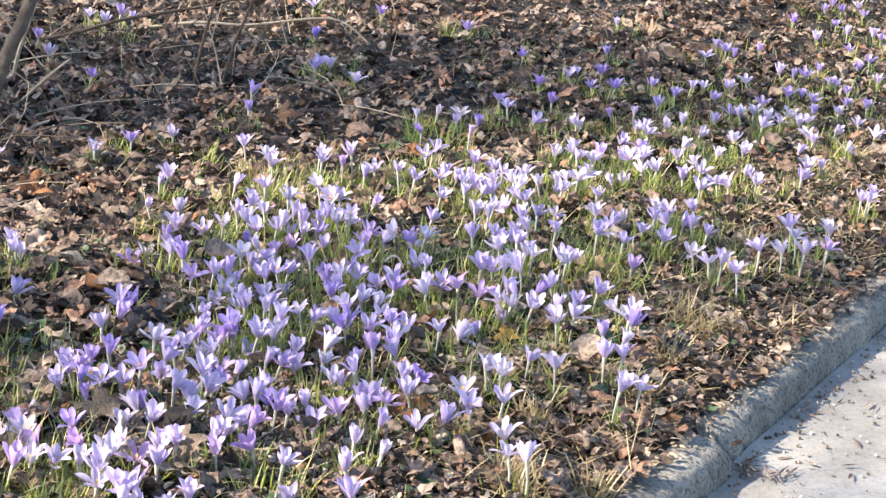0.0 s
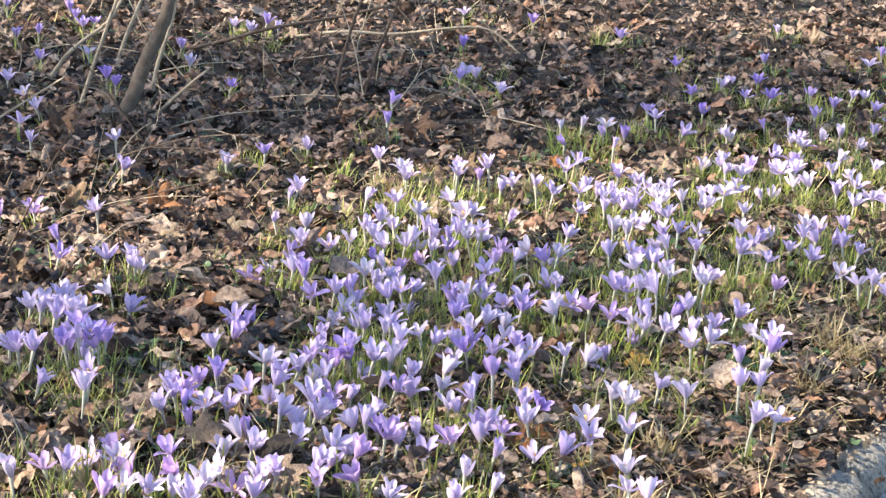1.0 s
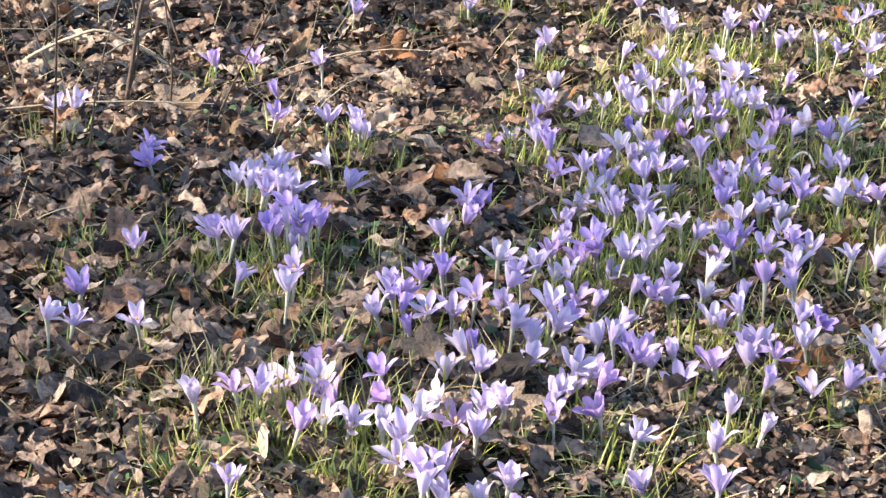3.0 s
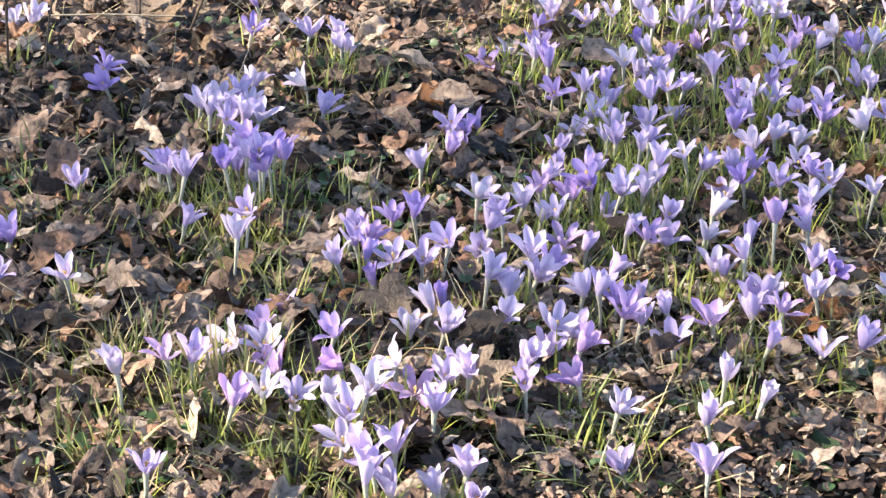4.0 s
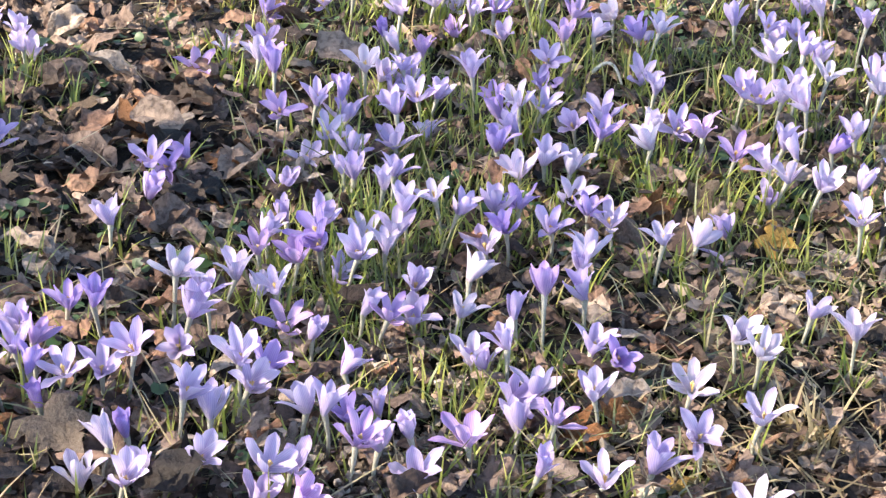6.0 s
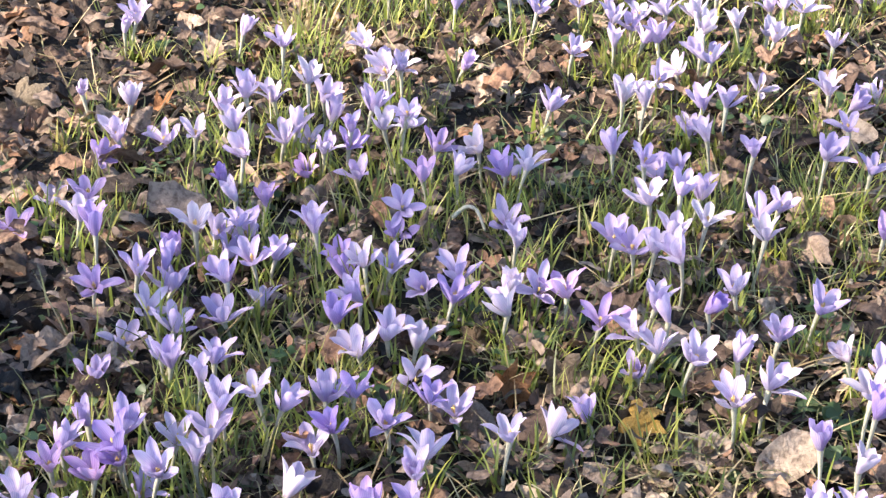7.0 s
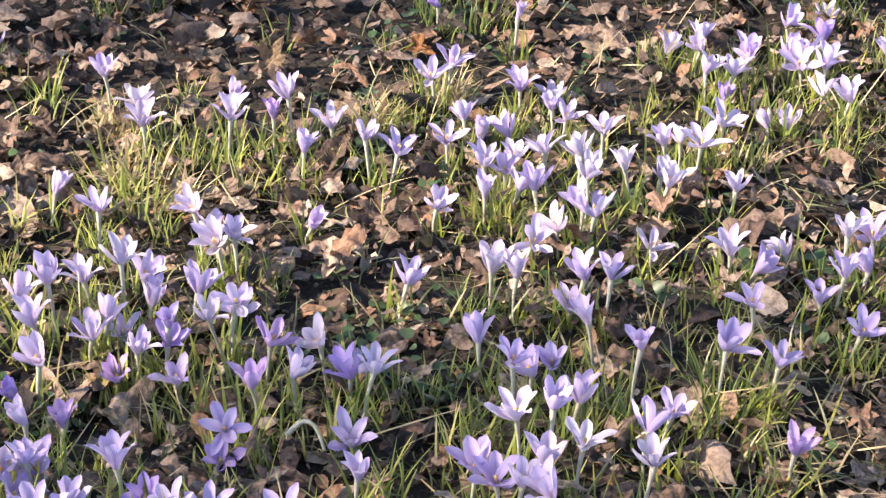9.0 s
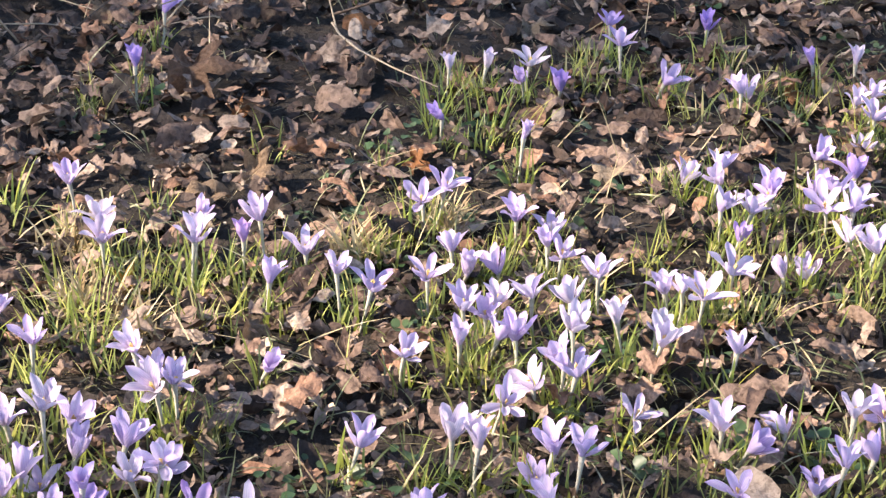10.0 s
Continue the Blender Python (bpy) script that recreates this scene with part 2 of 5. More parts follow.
def tube(name, points, radii, mat, parent=None, sides=7):
    """A round, tapering, slightly uneven stalk through the points."""
    pts = [Vector(p) for p in points]
    fine, rad = [], []
    for i in range(len(pts) - 1):
        p0, p1, p2, p3 = pts[max(i - 1, 0)], pts[i], pts[i + 1], pts[min(i + 2, len(pts) - 1)]
        for k in range(6):
            s = k / 6
            fine.append(0.5 * ((2 * p1) + (p2 - p0) * s + (2 * p0 - 5 * p1 + 4 * p2 - p3) * s * s + (3 * p1 - p0 - 3 * p2 + p3) * s ** 3))
            rad.append(radii[i] + (radii[i + 1] - radii[i]) * s)
    fine.append(pts[-1])
    rad.append(radii[-1])
    v, f = [], []
    for i, p in enumerate(fine):
        ahead = (fine[min(i + 1, len(fine) - 1)] - fine[max(i - 1, 0)]).normalized()
        side = ahead.cross(Vector((0.31, 0.2, 0.93))).normalized()
        over = side.cross(ahead)
        for k in range(sides):
            a = 2 * math.pi * k / sides
            r = rad[i] * (1 + 0.18 * noise.noise(p * 40 + Vector((k, 0, 0))))
            v.append(p + (side * math.cos(a) + over * math.sin(a)) * r)
        if i:
            for k in range(sides):
                b0, b1 = (i - 1) * sides, i * sides
                f.append((b0 + k, b0 + (k + 1) % sides, b1 + (k + 1) % sides, b1 + k))
    f.append(tuple(range(sides))[::-1])
    f.append(tuple(range(len(v) - sides, len(v))))
    return mesh_object(name, [tuple(p) for p in v], f, mat, parent)


# ---- the ground: one sheet, fine in the bed, reaching the horizon ----
def build_ground():
    """Laid out along the kerb, with a step down behind it under the path."""
    far = [0.1, 0.25, 0.6, 1.5, 4, 10, 30, 90, 300]
    runs = list(np.arange(-1.6, 5.4, 0.022))
    runs = [runs[0] - d for d in reversed(far)] + runs + [runs[-1] + d for d in far]
    across = list(np.arange(-3.4, -0.055, 0.022)) + [-0.045, -0.035]
    across = [across[0] - d for d in reversed(far)] + across + [0.3, 1.0, 2.35, 2.5, 3.0, 5, 10, 30, 100, 300]
    n = Vector((KERB_U.y, -KERB_U.x))
    v, f = [], []
    for s in runs:
        for d in across:
            p = KERB_A + KERB_U * s + n * d
            z = lie(p.x, p.y) if d <= -0.05 else 0.002 if d <= -0.04 else -0.12 if d < 2.45 else -0.03
            v.append((p.x, p.y, z))
    w = len(across)
    for j in range(len(runs) - 1):
        for i in range(w - 1):
            f.append((j * w + i, j * w + i + 1, (j + 1) * w + i + 1, (j + 1) * w + i))
    return tagged(mesh_object("ground", v, f, SOIL), "dark humus soil under the leaf litter", "ground", kind="structure")


build_ground()


def build_path():
    """The paved path past the kerb."""
    n = Vector((KERB_U.y, -KERB_U.x))
    v, f, cols = [], [], [0.0, 0.015, 0.03, 0.06, 0.1, 0.15, 0.2, 0.3, 0.4, 0.6, 1.0, 1.6, 2.4]
    runs = list(np.arange(-1.2, 3.0, 0.05)) + [4, 6, 10, 30, 90, 300]
    runs = [-300, -90, -30, -10, -4, -2] + runs
    for s in runs:
        for c in cols:
            p = KERB_A + KERB_U * s + n * c
            z = -0.031 + 0.004 * noise.noise((p.x * 5, p.y * 5, 2)) + 0.002 * noise.noise((p.x * 30, p.y * 30, 2)) + 0.005 * max(0, 1 - c / 0.05) ** 2
            v.append((p.x, p.y, z))
    w = len(cols)
    for j in range(len(runs) - 1):
        for i in range(w - 1):
            f.append((j * w + i, j * w + i + 1, (j + 1) * w + i + 1, (j + 1) * w + i))
    return tagged(mesh_object("pavement", v, f, PATH_GREY), "pale grey concrete path with fine grit", "path", kind="structure")


build_path()


def build_kerb():
    n = Vector((KERB_U.y, -KERB_U.x, 0))
    u = Vector((KERB_U.x, KERB_U.y, 0))
    profile = [(-0.09, -0.10), (-0.09, 0.001), (-0.082, 0.009), (-0.06, 0.0145), (-0.04, 0.0165), (-0.026, 0.0155), (-0.015, 0.0115), (-0.007, 0.004), (-0.003, -0.008), (0.0, -0.02), (0.003, -0.036), (0.003, -0.10)]
    joints = [0.012 + 1.0 * k for k in range(-6, 9)]
    for a, b in zip(joints, joints[1:]):
        v, f = [], []
        count = 140
        set_out, set_up = 0.012 if a < -0.5 else -0.002, rng.normal(0, 0.0015)
        for i in range(count + 1):
            s = a + 0.009 + (b - a - 0.018) * i / count
            end = min(i, count - i)
            for c, z in profile:
                p = Vector((KERB_A.x, KERB_A.y, 0)) + u * s + n * (c + set_out + 0.004 * noise.noise((s * 9, c * 30, 1.0)) + 0.0055 * noise.noise((s * 40, c * 60, z * 60)))
                p.z = z + set_up + 0.003 * noise.noise((s * 12, c * 40, 7)) + 0.004 * noise.noise((s * 50, c * 70, 3)) - (0.008 if end == 0 and z > 0 else 0.003 if end == 1 and z > 0 else 0)
                v.append(tuple(p))
        w = len(profile)
        for i in range(count):
            for k in range(w - 1):
                f.append((i * w + k, i * w + k + 1, (i + 1) * w + k + 1, (i + 1) * w + k))
        f.append(tuple(range(w))[::-1])
        f.append(tuple(range(count * w, count * w + w)))
        tagged(mesh_object("kerb_stone", v, f, STONE), "worn grey concrete kerb stone between bed and path", "kerb", "kerb stones")


build_kerb()


# ---- unseen bare bushes, added towards the sun so their twigs shade the bed in bands ----
def beside(across, away):
    """A place towards the sun: across the shadow bands, and away from the bed."""
    a = radians(SUN_AZIMUTH)
    return away * math.cos(a) + across * math.sin(a), away * math.sin(a) - across * math.cos(a)


def build_shade_bush(across, half, away, low, high, count, seed):
    """A tall leafless bush, added out of view towards the sun as a shade caster, thick with twigs between the heights
    low and high.
    """
    r = np.random.default_rng(seed)
    root = tagged(new("bush"), "unseen leafless bush added to shade the flower bed", "bush", "bushes beside the bed")
    x0, y0 = beside(across, away)
    root.location = (x0, y0, -0.03)
    ax, ay = math.sin(radians(SUN_AZIMUTH)), -math.cos(radians(SUN_AZIMUTH))
    for k in range(5):
        a = (k / 4 - 0.5) * 1.7 * half
        b = r.uniform(-0.2, 0.2)
        tube("stem", [(a * 0.3 * ax, a * 0.3 * ay, 0), (a * 0.7 * ax + b * ay, a * 0.7 * ay, high * 0.4), (a * ax, a * ay + b, high * 0.75), (a * 1.05 * ax, a * 1.05 * ay + b, high)],
             [0.022, 0.018, 0.012, 0.004], BARK, root, 7)
    v, f = [], []
    for _ in range(count):
        a, h = r.uniform(-half, half), r.uniform(low, high)
        p = Vector((a * ax, a * ay, h)) + Vector((r.normal(0, 0.25), r.normal(0, 0.07), 0))
        d = Vector((r.normal(0, 0.6), r.normal(0, 0.6), r.uniform(0.2, 1.0))).normalized()
        ln, w = r.uniform(0.25, 0.7), r.uniform(0.003, 0.008)
        d2 = (d + Vector((r.normal(0, 0.3), r.normal(0, 0.3), 0.2))).normalized()
        pts = [p - d * ln * 0.5, p, p + d2 * ln * 0.5]
        side = d.cross(Vector((0.3, 0.9, 0.2))).normalized()
        over = side.cross(d)
        b = len(v)
        for q, t in zip(pts, (1.0, 0.8, 0.3)):
            for g in range(3):
                v.append(tuple(q + (side * math.cos(2.094 * g) + over * math.sin(2.094 * g)) * w * t))
        for i in range(2):
            for g in range(3):
                f.append((b + i * 3 + g, b + i * 3 + (g + 1) % 3, b + i * 3 + 3 + (g + 1) % 3, b + i * 3 + 3 + g))
    mesh_object("twigs", v, f, BARK, root)


# shade casters out of view; place and twig count set each band's depth
build_shade_bush(0.50, 0.26, 4.5, 1.6, 3.15, 170, 1)
build_shade_bush(0.83, 0.12, 4.5, 2.95, 4.0, 85, 4)
build_shade_bush(2.22, 0.44, 5.0, 1.8, 4.2, 1000, 2)
build_shade_bush(3.50, 0.34, 6.0, 2.2, 6.0, 300, 3)


# ---- crocuses ----
def petal_shape(length, width, bulge, flare, cup):
    """A broad, pointed petal with faintly ruffled edges, hollow towards the flower's axis; bulge makes a goblet, flare turns the tip out."""
    rows, cols = 8, 5
    v, f = [], []
    for i in range(rows + 1):
        s = i / rows
        full = (s + 0.03) ** 0.72 * (1.001 - s) ** 0.40 / 0.54
        half = max(width / 2 * full, 0.0005)
        out_ = bulge * math.sin(math.pi * s * 0.85) + flare * s ** 3
        for j in range(cols):
            w = 2 * j / (cols - 1) - 1
            ruffle = 0.0009 * w * math.sin(8 * s + 900 * length) + 0.0006 * w * w * math.sin(13 * s + 2000 * width)
            v.append((out_ + ruffle - cup * w * w * math.sin(math.pi * min(s * 0.85 + 0.1, 1)), w * half, s * length))
    for i in range(rows):
        for j in range(cols - 1):
            f.append((i * cols + j, i * cols + j + 1, (i + 1) * cols + j + 1, (i + 1) * cols + j))
    return v, f


def data_mesh(name, v, f, mat):
    me = bpy.data.meshes.new(name)
    me.from_pydata(v, [], f)
    me.materials.append(mat)
    me.polygons.foreach_set("use_smooth", [True] * len(me.polygons))
    me.update()
    return me


PETAL_SHAPES = [petal_shape(0.036, 0.0150, 0.0030, 0.002, 0.0046), petal_shape(0.037, 0.0136, 0.0016, 0.006, 0.0038),
                petal_shape(0.034, 0.0160, 0.0038, 0.0, 0.0052), petal_shape(0.038, 0.0130, 0.0, 0.0085, 0.0034)]
PETAL_MESHES = {c: [data_mesh("petal", v, f, m) for v, f in PETAL_SHAPES] for c, m in PETALS.items()}


def stem_shape(bend, high):
    """A tube of that height that widens into the flower's base."""
    v, f, rows, sides = [], [], 6, 6
    for i in range(rows + 1):
        s = i / rows
        r = 0.0013 + 0.0003 * s + 0.0012 * max(0, s - 0.75) / 0.25
        for k in range(sides):
            a = 2 * math.pi * k / sides
            v.append((bend * math.sin(math.pi * s) + r * math.cos(a), r * math.sin(a), s * high))
        if i:
            for k in range(sides):
                b0, b1 = (i - 1) * sides, i * sides
                f.append((b0 + k, b0 + (k + 1) % sides, b1 + (k + 1) % sides, b1 + k))
    return v, f


STEM_SHAPES = [stem_shape(b, 1.0) for b in (0.0, 0.004, -0.005)]
STEM_STEP = 0.004
STEM_MESHES = {(k, h): data_mesh("bloom", *stem_shape(b, h * STEM_STEP), STEM) for k, b in enumerate((0.0, 0.003, -0.004)) for h in range(4, 30)}


def pistil_shape():
    """An orange style with three branches, and three yellow anthers round it."""
    v, f = [], []
    for k in range(4):
        a, top, r, lean = 2.1 * k, 0.012 + 0.002 * (k == 3), 0.0007 + 0.0002 * (k == 3), 0.002 * (k < 3)
        b = len(v)
        for s, q in ((0.0, 0.5), (0.6, 0.8), (0.85, 1.5), (1.0, 0.5)):
            for j in range(4):
                g = math.pi / 2 * j
                v.append((lean * s * math.cos(a) + r * q * math.cos(g), lean * s * math.sin(a) + r * q * math.sin(g), top * s))
        for i in range(3):
            for j in range(4):
                f.append((b + i * 4 + j, b + i * 4 + (j + 1) % 4, b + i * 4 + 4 + (j + 1) % 4, b + i * 4 + 4 + j))
        f.append((b + 12, b + 13, b + 14, b + 15))
    return v, f


PISTIL_MESH = data_mesh("pistil", *pistil_shape(), PISTIL)


def blade_shape(length, width, arch, fold=0.0, rows=5):
    """A narrow leaf that rises and arches over in +x."""
    v, f = [], []
    for i in range(rows + 1):
        s = i / rows
        w = width / 2 * (1 - s ** 3) * (0.7 + 0.3 * min(1, s * 4))
        a = arch * s
        x, z = length * (1 - math.cos(a)) / max(arch, 0.01), length * math.sin(a) / max(arch, 0.01)
        v.extend([(x, -w, z + fold * w), (x, w, z + fold * w)] if i < rows else [(x, 0, z)])
    for i in range(rows - 1):
        f.append((2 * i, 2 * i + 1, 2 * i + 3, 2 * i + 2))
    f.append((2 * rows - 2, 2 * rows - 1, 2 * rows))
    return np.array(v), f


def tuft_mesh(count, seed):
    r = np.random.default_rng(seed)
    v, f = [], []
    for _ in range(count):
        bv, bf = blade_shape(r.uniform(0.03, 0.072), r.uniform(0.002, 0.003), r.uniform(0.08, 0.75) if r.uniform() < 0.8 else r.uniform(0.8, 1.6), 0.3)
        w = bv @ turn3(r.uniform(0, 6.3), 0, r.uniform(-0.05, 0.4)).T + np.array([r.normal(0, 0.009), r.normal(0, 0.009), -0.004])
        f.extend([tuple(i + len(v) for i in q) for q in bf])
        v.extend(w.tolist())
    return data_mesh("leaves", v, f, CROCUS_LEAF)


TUFTS = [tuft_mesh(10 + k % 8, 50 + k) for k in range(10)]
THIN_TUFTS = [tuft_mesh(2 + k % 4, 80 + k) for k in range(10)]


GRASSY = [(-0.99, 0.37, 0.08), (-0.92, 0.27, 0.09), (-0.78, 0.03, 0.09), (-0.68, -0.01, 0.09), (-0.76, 0.27, 0.10), (-0.62, -0.06, 0.08), (-0.40, 0.0, 0.07),
          (-0.80, -0.08, 0.10), (-1.14, 0.69, 0.08), (-0.77, 0.75, 0.06), (-0.68, 0.97, 0.07), (-0.53, 1.48, 0.06)]


def openness(x, y):
    """How freely grass grows: fully among the crocuses, sparsely on the deep litter under the shrubs but for a few grassy spots."""
    base = max(0.12, min(1.0, (x + 0.35 + 0.17 * y) / 0.15 + 1)) * (0.3 if y < 0.36 and x > -0.45 else 1.0)
    return max([base] + [1.2 - 0.6 * math.hypot(x - a, y - b) / r for a, b, r in GRASSY if math.hypot(x - a, y - b) < 2 * r])


FLOWER_SPOTS = []
NEAR_HUES = {"w": "wp", "p": "wpl", "l": "plv", "v": "lvm", "m": "mv"}
HUES = {"w": "white", "p": "pale lilac", "l": "lavender", "v": "deep violet", "m": "pinkish lilac"}


def bloom_layout(kind):
    """Openness, size and the six petals' turns of one bloom."""
    bud = kind.endswith("b")
    open_ = rng.uniform(4, 9) if bud else float(np.clip(rng.normal(28, 10), 10, 52))
    size = rng.uniform(0.55, 0.7) if bud else rng.uniform(0.6, 0.82)
    yaw = rng.uniform(0, 360)
    turns = []
    for k in range(6):
        inner = k % 2
        lean = open_ * (0.72 if inner else 1.12) + rng.normal(0, 6)
        turns.append((yaw + 60 * k + rng.normal(0, 5), max(lean, 2), int(rng.integers(0, 4)), rng.uniform(0.92, 1.06), 0.0 if inner else 0.0008))
    return bud, size, turns


def plant_crocuses(rows):
    """Flower heads by place and kind; heads that stand close together grow from one plant."""
    groups = []
    for x, y, z, kind in rows:
        FLOWER_SPOTS.append((x, y))
        z = max(z, lie(x, y) + 0.018)
        if y > FAR_EDGE:
            FAR_HEADS.append((x, y, z, kind))
            continue
        for g in groups:
            if len(g) < 4 and g[0][3][0] in NEAR_HUES[kind[0]] and math.hypot(x - g[0][0], y - g[0][1]) < 0.04:
                g.append((x, y, z, kind))
                break
        else:
            groups.append([(x, y, z, kind)])
    for g in groups:
        hue = g[0][3][0]
        n = len(g)
        cx, cy = sum(h[0] for h in g) / n, sum(h[1] for h in g) / n
        cx, cy = cx + rng.normal(0, 0.006), cy + rng.normal(0, 0.006)
        root = new("crocus")
        z0 = lie(cx, cy)
        root.location = (cx, cy, z0)
        shut = all(h[3].endswith("b") for h in g)
        many = "" if n == 1 else " with %s blooms" % ("two", "three", "four")[n - 2]
        tagged(root, "%s crocus%s, %s, among dead leaves" % (HUES[hue], many, "still closed" if shut else "open on a pale stem" if n == 1 else "open"), "crocus", "crocuses in the bed")
        for x, y, z, kind in g:
            bud, size, turns = bloom_layout(kind)
            head = Vector((x - cx, y - cy, z - z0))
            foot = Vector(((x - cx) * 0.75 + rng.normal(0, 0.005), (y - cy) * 0.75 + rng.normal(0, 0.005), -0.006))
            axis = head - foot
            mid = foot
            part("leaves", (TUFTS if rng.uniform() < openness(cx, cy) * (0.45 if cy < 0.8 else 1.0) + 0.1 * (n - 1) else THIN_TUFTS)[int(rng.integers(0, 10))], root, pose(mid.x, mid.y, 0, 0, 0, rng.uniform(0, 360)) @ Matrix.Diagonal((1, 1, rng.uniform(0.65, 1.0), 1)))
            tilt = axis.to_track_quat("Z", "Y").to_matrix().to_4x4()
            steps_ = min(29, max(4, round(axis.length / STEM_STEP)))
            bloom = part("bloom", STEM_MESHES[int(rng.integers(0, 3)), steps_], root, Matrix.Translation(foot) @ tilt)
            nod = Matrix.Translation((0, 0, steps_ * STEM_STEP)) @ pose(0, 0, 0, rng.normal(0, 13), rng.normal(0, 13), 0)
            for yaw, lean, shape, long_, set_ in turns:
                part("petal", PETAL_MESHES[kind[0]][shape], bloom, nod @ pose(0, 0, -0.002, 0, 0, yaw) @ pose(0.0013 + set_, 0, 0, 0, lean, 0) @ Matrix.Scale(size * long_, 4))
            if not bud:
                part("pistil", PISTIL_MESH, bloom, nod @ Matrix.Scale(size, 4), "yellow-orange pistil")


FAR_EDGE, FAR_HEADS = 1.95, []
plant_crocuses([
    (-0.759, -0.049, 0.110, "w"), (-0.736, -0.002, 0.102, "m"), (-0.715, -0.001, 0.104, "l"), (-0.700, -0.159, 0.104, "l"),
    (-0.664, -0.060, 0.106, "m"), (-0.652, -0.021, 0.091, "w"), (-0.628, -0.022, 0.093, "p"), (-0.601, -0.018, 0.090, "w"),
    (-0.580, -0.049, 0.097, "p"), (-0.577, -0.074, 0.091, "p"), (-0.575, -0.005, 0.092, "w"), (-0.550, -0.109, 0.103, "l"),
    (-0.547, -0.134, 0.102, "p"), (-0.539, -0.069, 0.090, "l"), (-0.531, -0.126, 0.087, "p"), (-0.520, -0.012, 0.093, "l"),
    (-0.500, -0.107, 0.083, "w"), (-0.482, -0.085, 0.087, "p"), (-0.470, -0.105, 0.080, "p"), (-0.932, 0.170, 0.094, "v"),
    (-0.927, 0.058, 0.120, "p"), (-0.914, 0.093, 0.101, "l"), (-0.856, 0.103, 0.101, "p"), (-0.793, 0.234, 0.097, "l"),
    (-0.738, 0.249, 0.107, "l"), (-0.734, 0.196, 0.108, "p"), (-0.693, 0.040, 0.096, "p"), (-0.682, 0.091, 0.084, "m"),
    (-0.675, 0.142, 0.069, "l"), (-0.670, 0.047, 0.092, "p"),
])
plant_crocuses([
    (-0.653, 0.024, 0.085, "m"), (-0.653, 0.229, 0.078, "p"), (-0.652, 0.294, 0.081, "l"), (-0.643, 0.259, 0.083, "l"),
    (-0.634, 0.274, 0.082, "m"), (-0.628, 0.237, 0.085, "v"), (-0.620, 0.084, 0.090, "v"), (-0.618, 0.225, 0.064, "vb"),
    (-0.606, 0.041, 0.086, "m"), (-0.603, 0.238, 0.085, "l"), (-0.581, 0.255, 0.076, "l"), (-0.568, 0.138, 0.067, "w"),
    (-0.563, 0.047, 0.094, "p"), (-0.558, 0.258, 0.095, "l"), (-0.556, 0.169, 0.079, "w"), (-0.549, 0.188, 0.074, "vb"),
    (-0.545, 0.041, 0.073, "m"), (-0.536, 0.125, 0.084, "p"), (-0.529, 0.155, 0.071, "p"), (-0.522, 0.048, 0.084, "p"),
    (-0.516, 0.069, 0.083, "p"), (-0.516, 0.220, 0.089, "p"), (-0.502, 0.044, 0.093, "p"), (-0.498, 0.222, 0.072, "p"),
    (-0.494, 0.161, 0.081, "p"), (-0.485, 0.263, 0.089, "p"), (-0.478, 0.263, 0.067, "p"), (-0.472, 0.293, 0.064, "v"),
    (-0.461, 0.079, 0.088, "p"), (-0.461, 0.067, 0.075, "l"),
])
plant_crocuses([
    (-0.453, 0.144, 0.061, "l"), (-0.450, 0.160, 0.079, "p"), (-0.436, 0.186, 0.058, "l"), (-0.434, 0.242, 0.070, "p"),
    (-0.423, 0.109, 0.090, "m"), (-0.420, 0.082, 0.074, "m"), (-0.420, 0.226, 0.082, "p"), (-0.404, 0.246, 0.063, "v"),
    (-0.395, 0.201, 0.075, "m"), (-0.385, 0.261, 0.060, "lb"), (-0.384, 0.053, 0.072, "p"), (-0.380, 0.211, 0.064, "p"),
    (-0.375, 0.008, 0.038, "l"), (-0.360, 0.214, 0.078, "pb"), (-0.350, 0.184, 0.059, "p"), (-0.320, 0.231, 0.061, "m"),
    (-0.315, 0.068, 0.062, "p"), (-0.309, 0.004, 0.057, "l"), (-0.304, 0.123, 0.074, "wb"), (-0.286, 0.269, 0.053, "p"),
    (-0.272, 0.108, 0.065, "wb"), (-0.270, 0.211, 0.058, "l"), (-0.261, 0.259, 0.067, "m"), (-0.234, 0.293, 0.069, "p"),
    (-0.225, 0.201, 0.062, "p"), (-0.193, 0.219, 0.062, "l"), (-0.161, 0.252, 0.071, "p"), (-0.128, 0.106, 0.076, "p"),
    (-0.123, 0.185, 0.062, "w"), (-0.114, 0.282, 0.070, "p"),
])
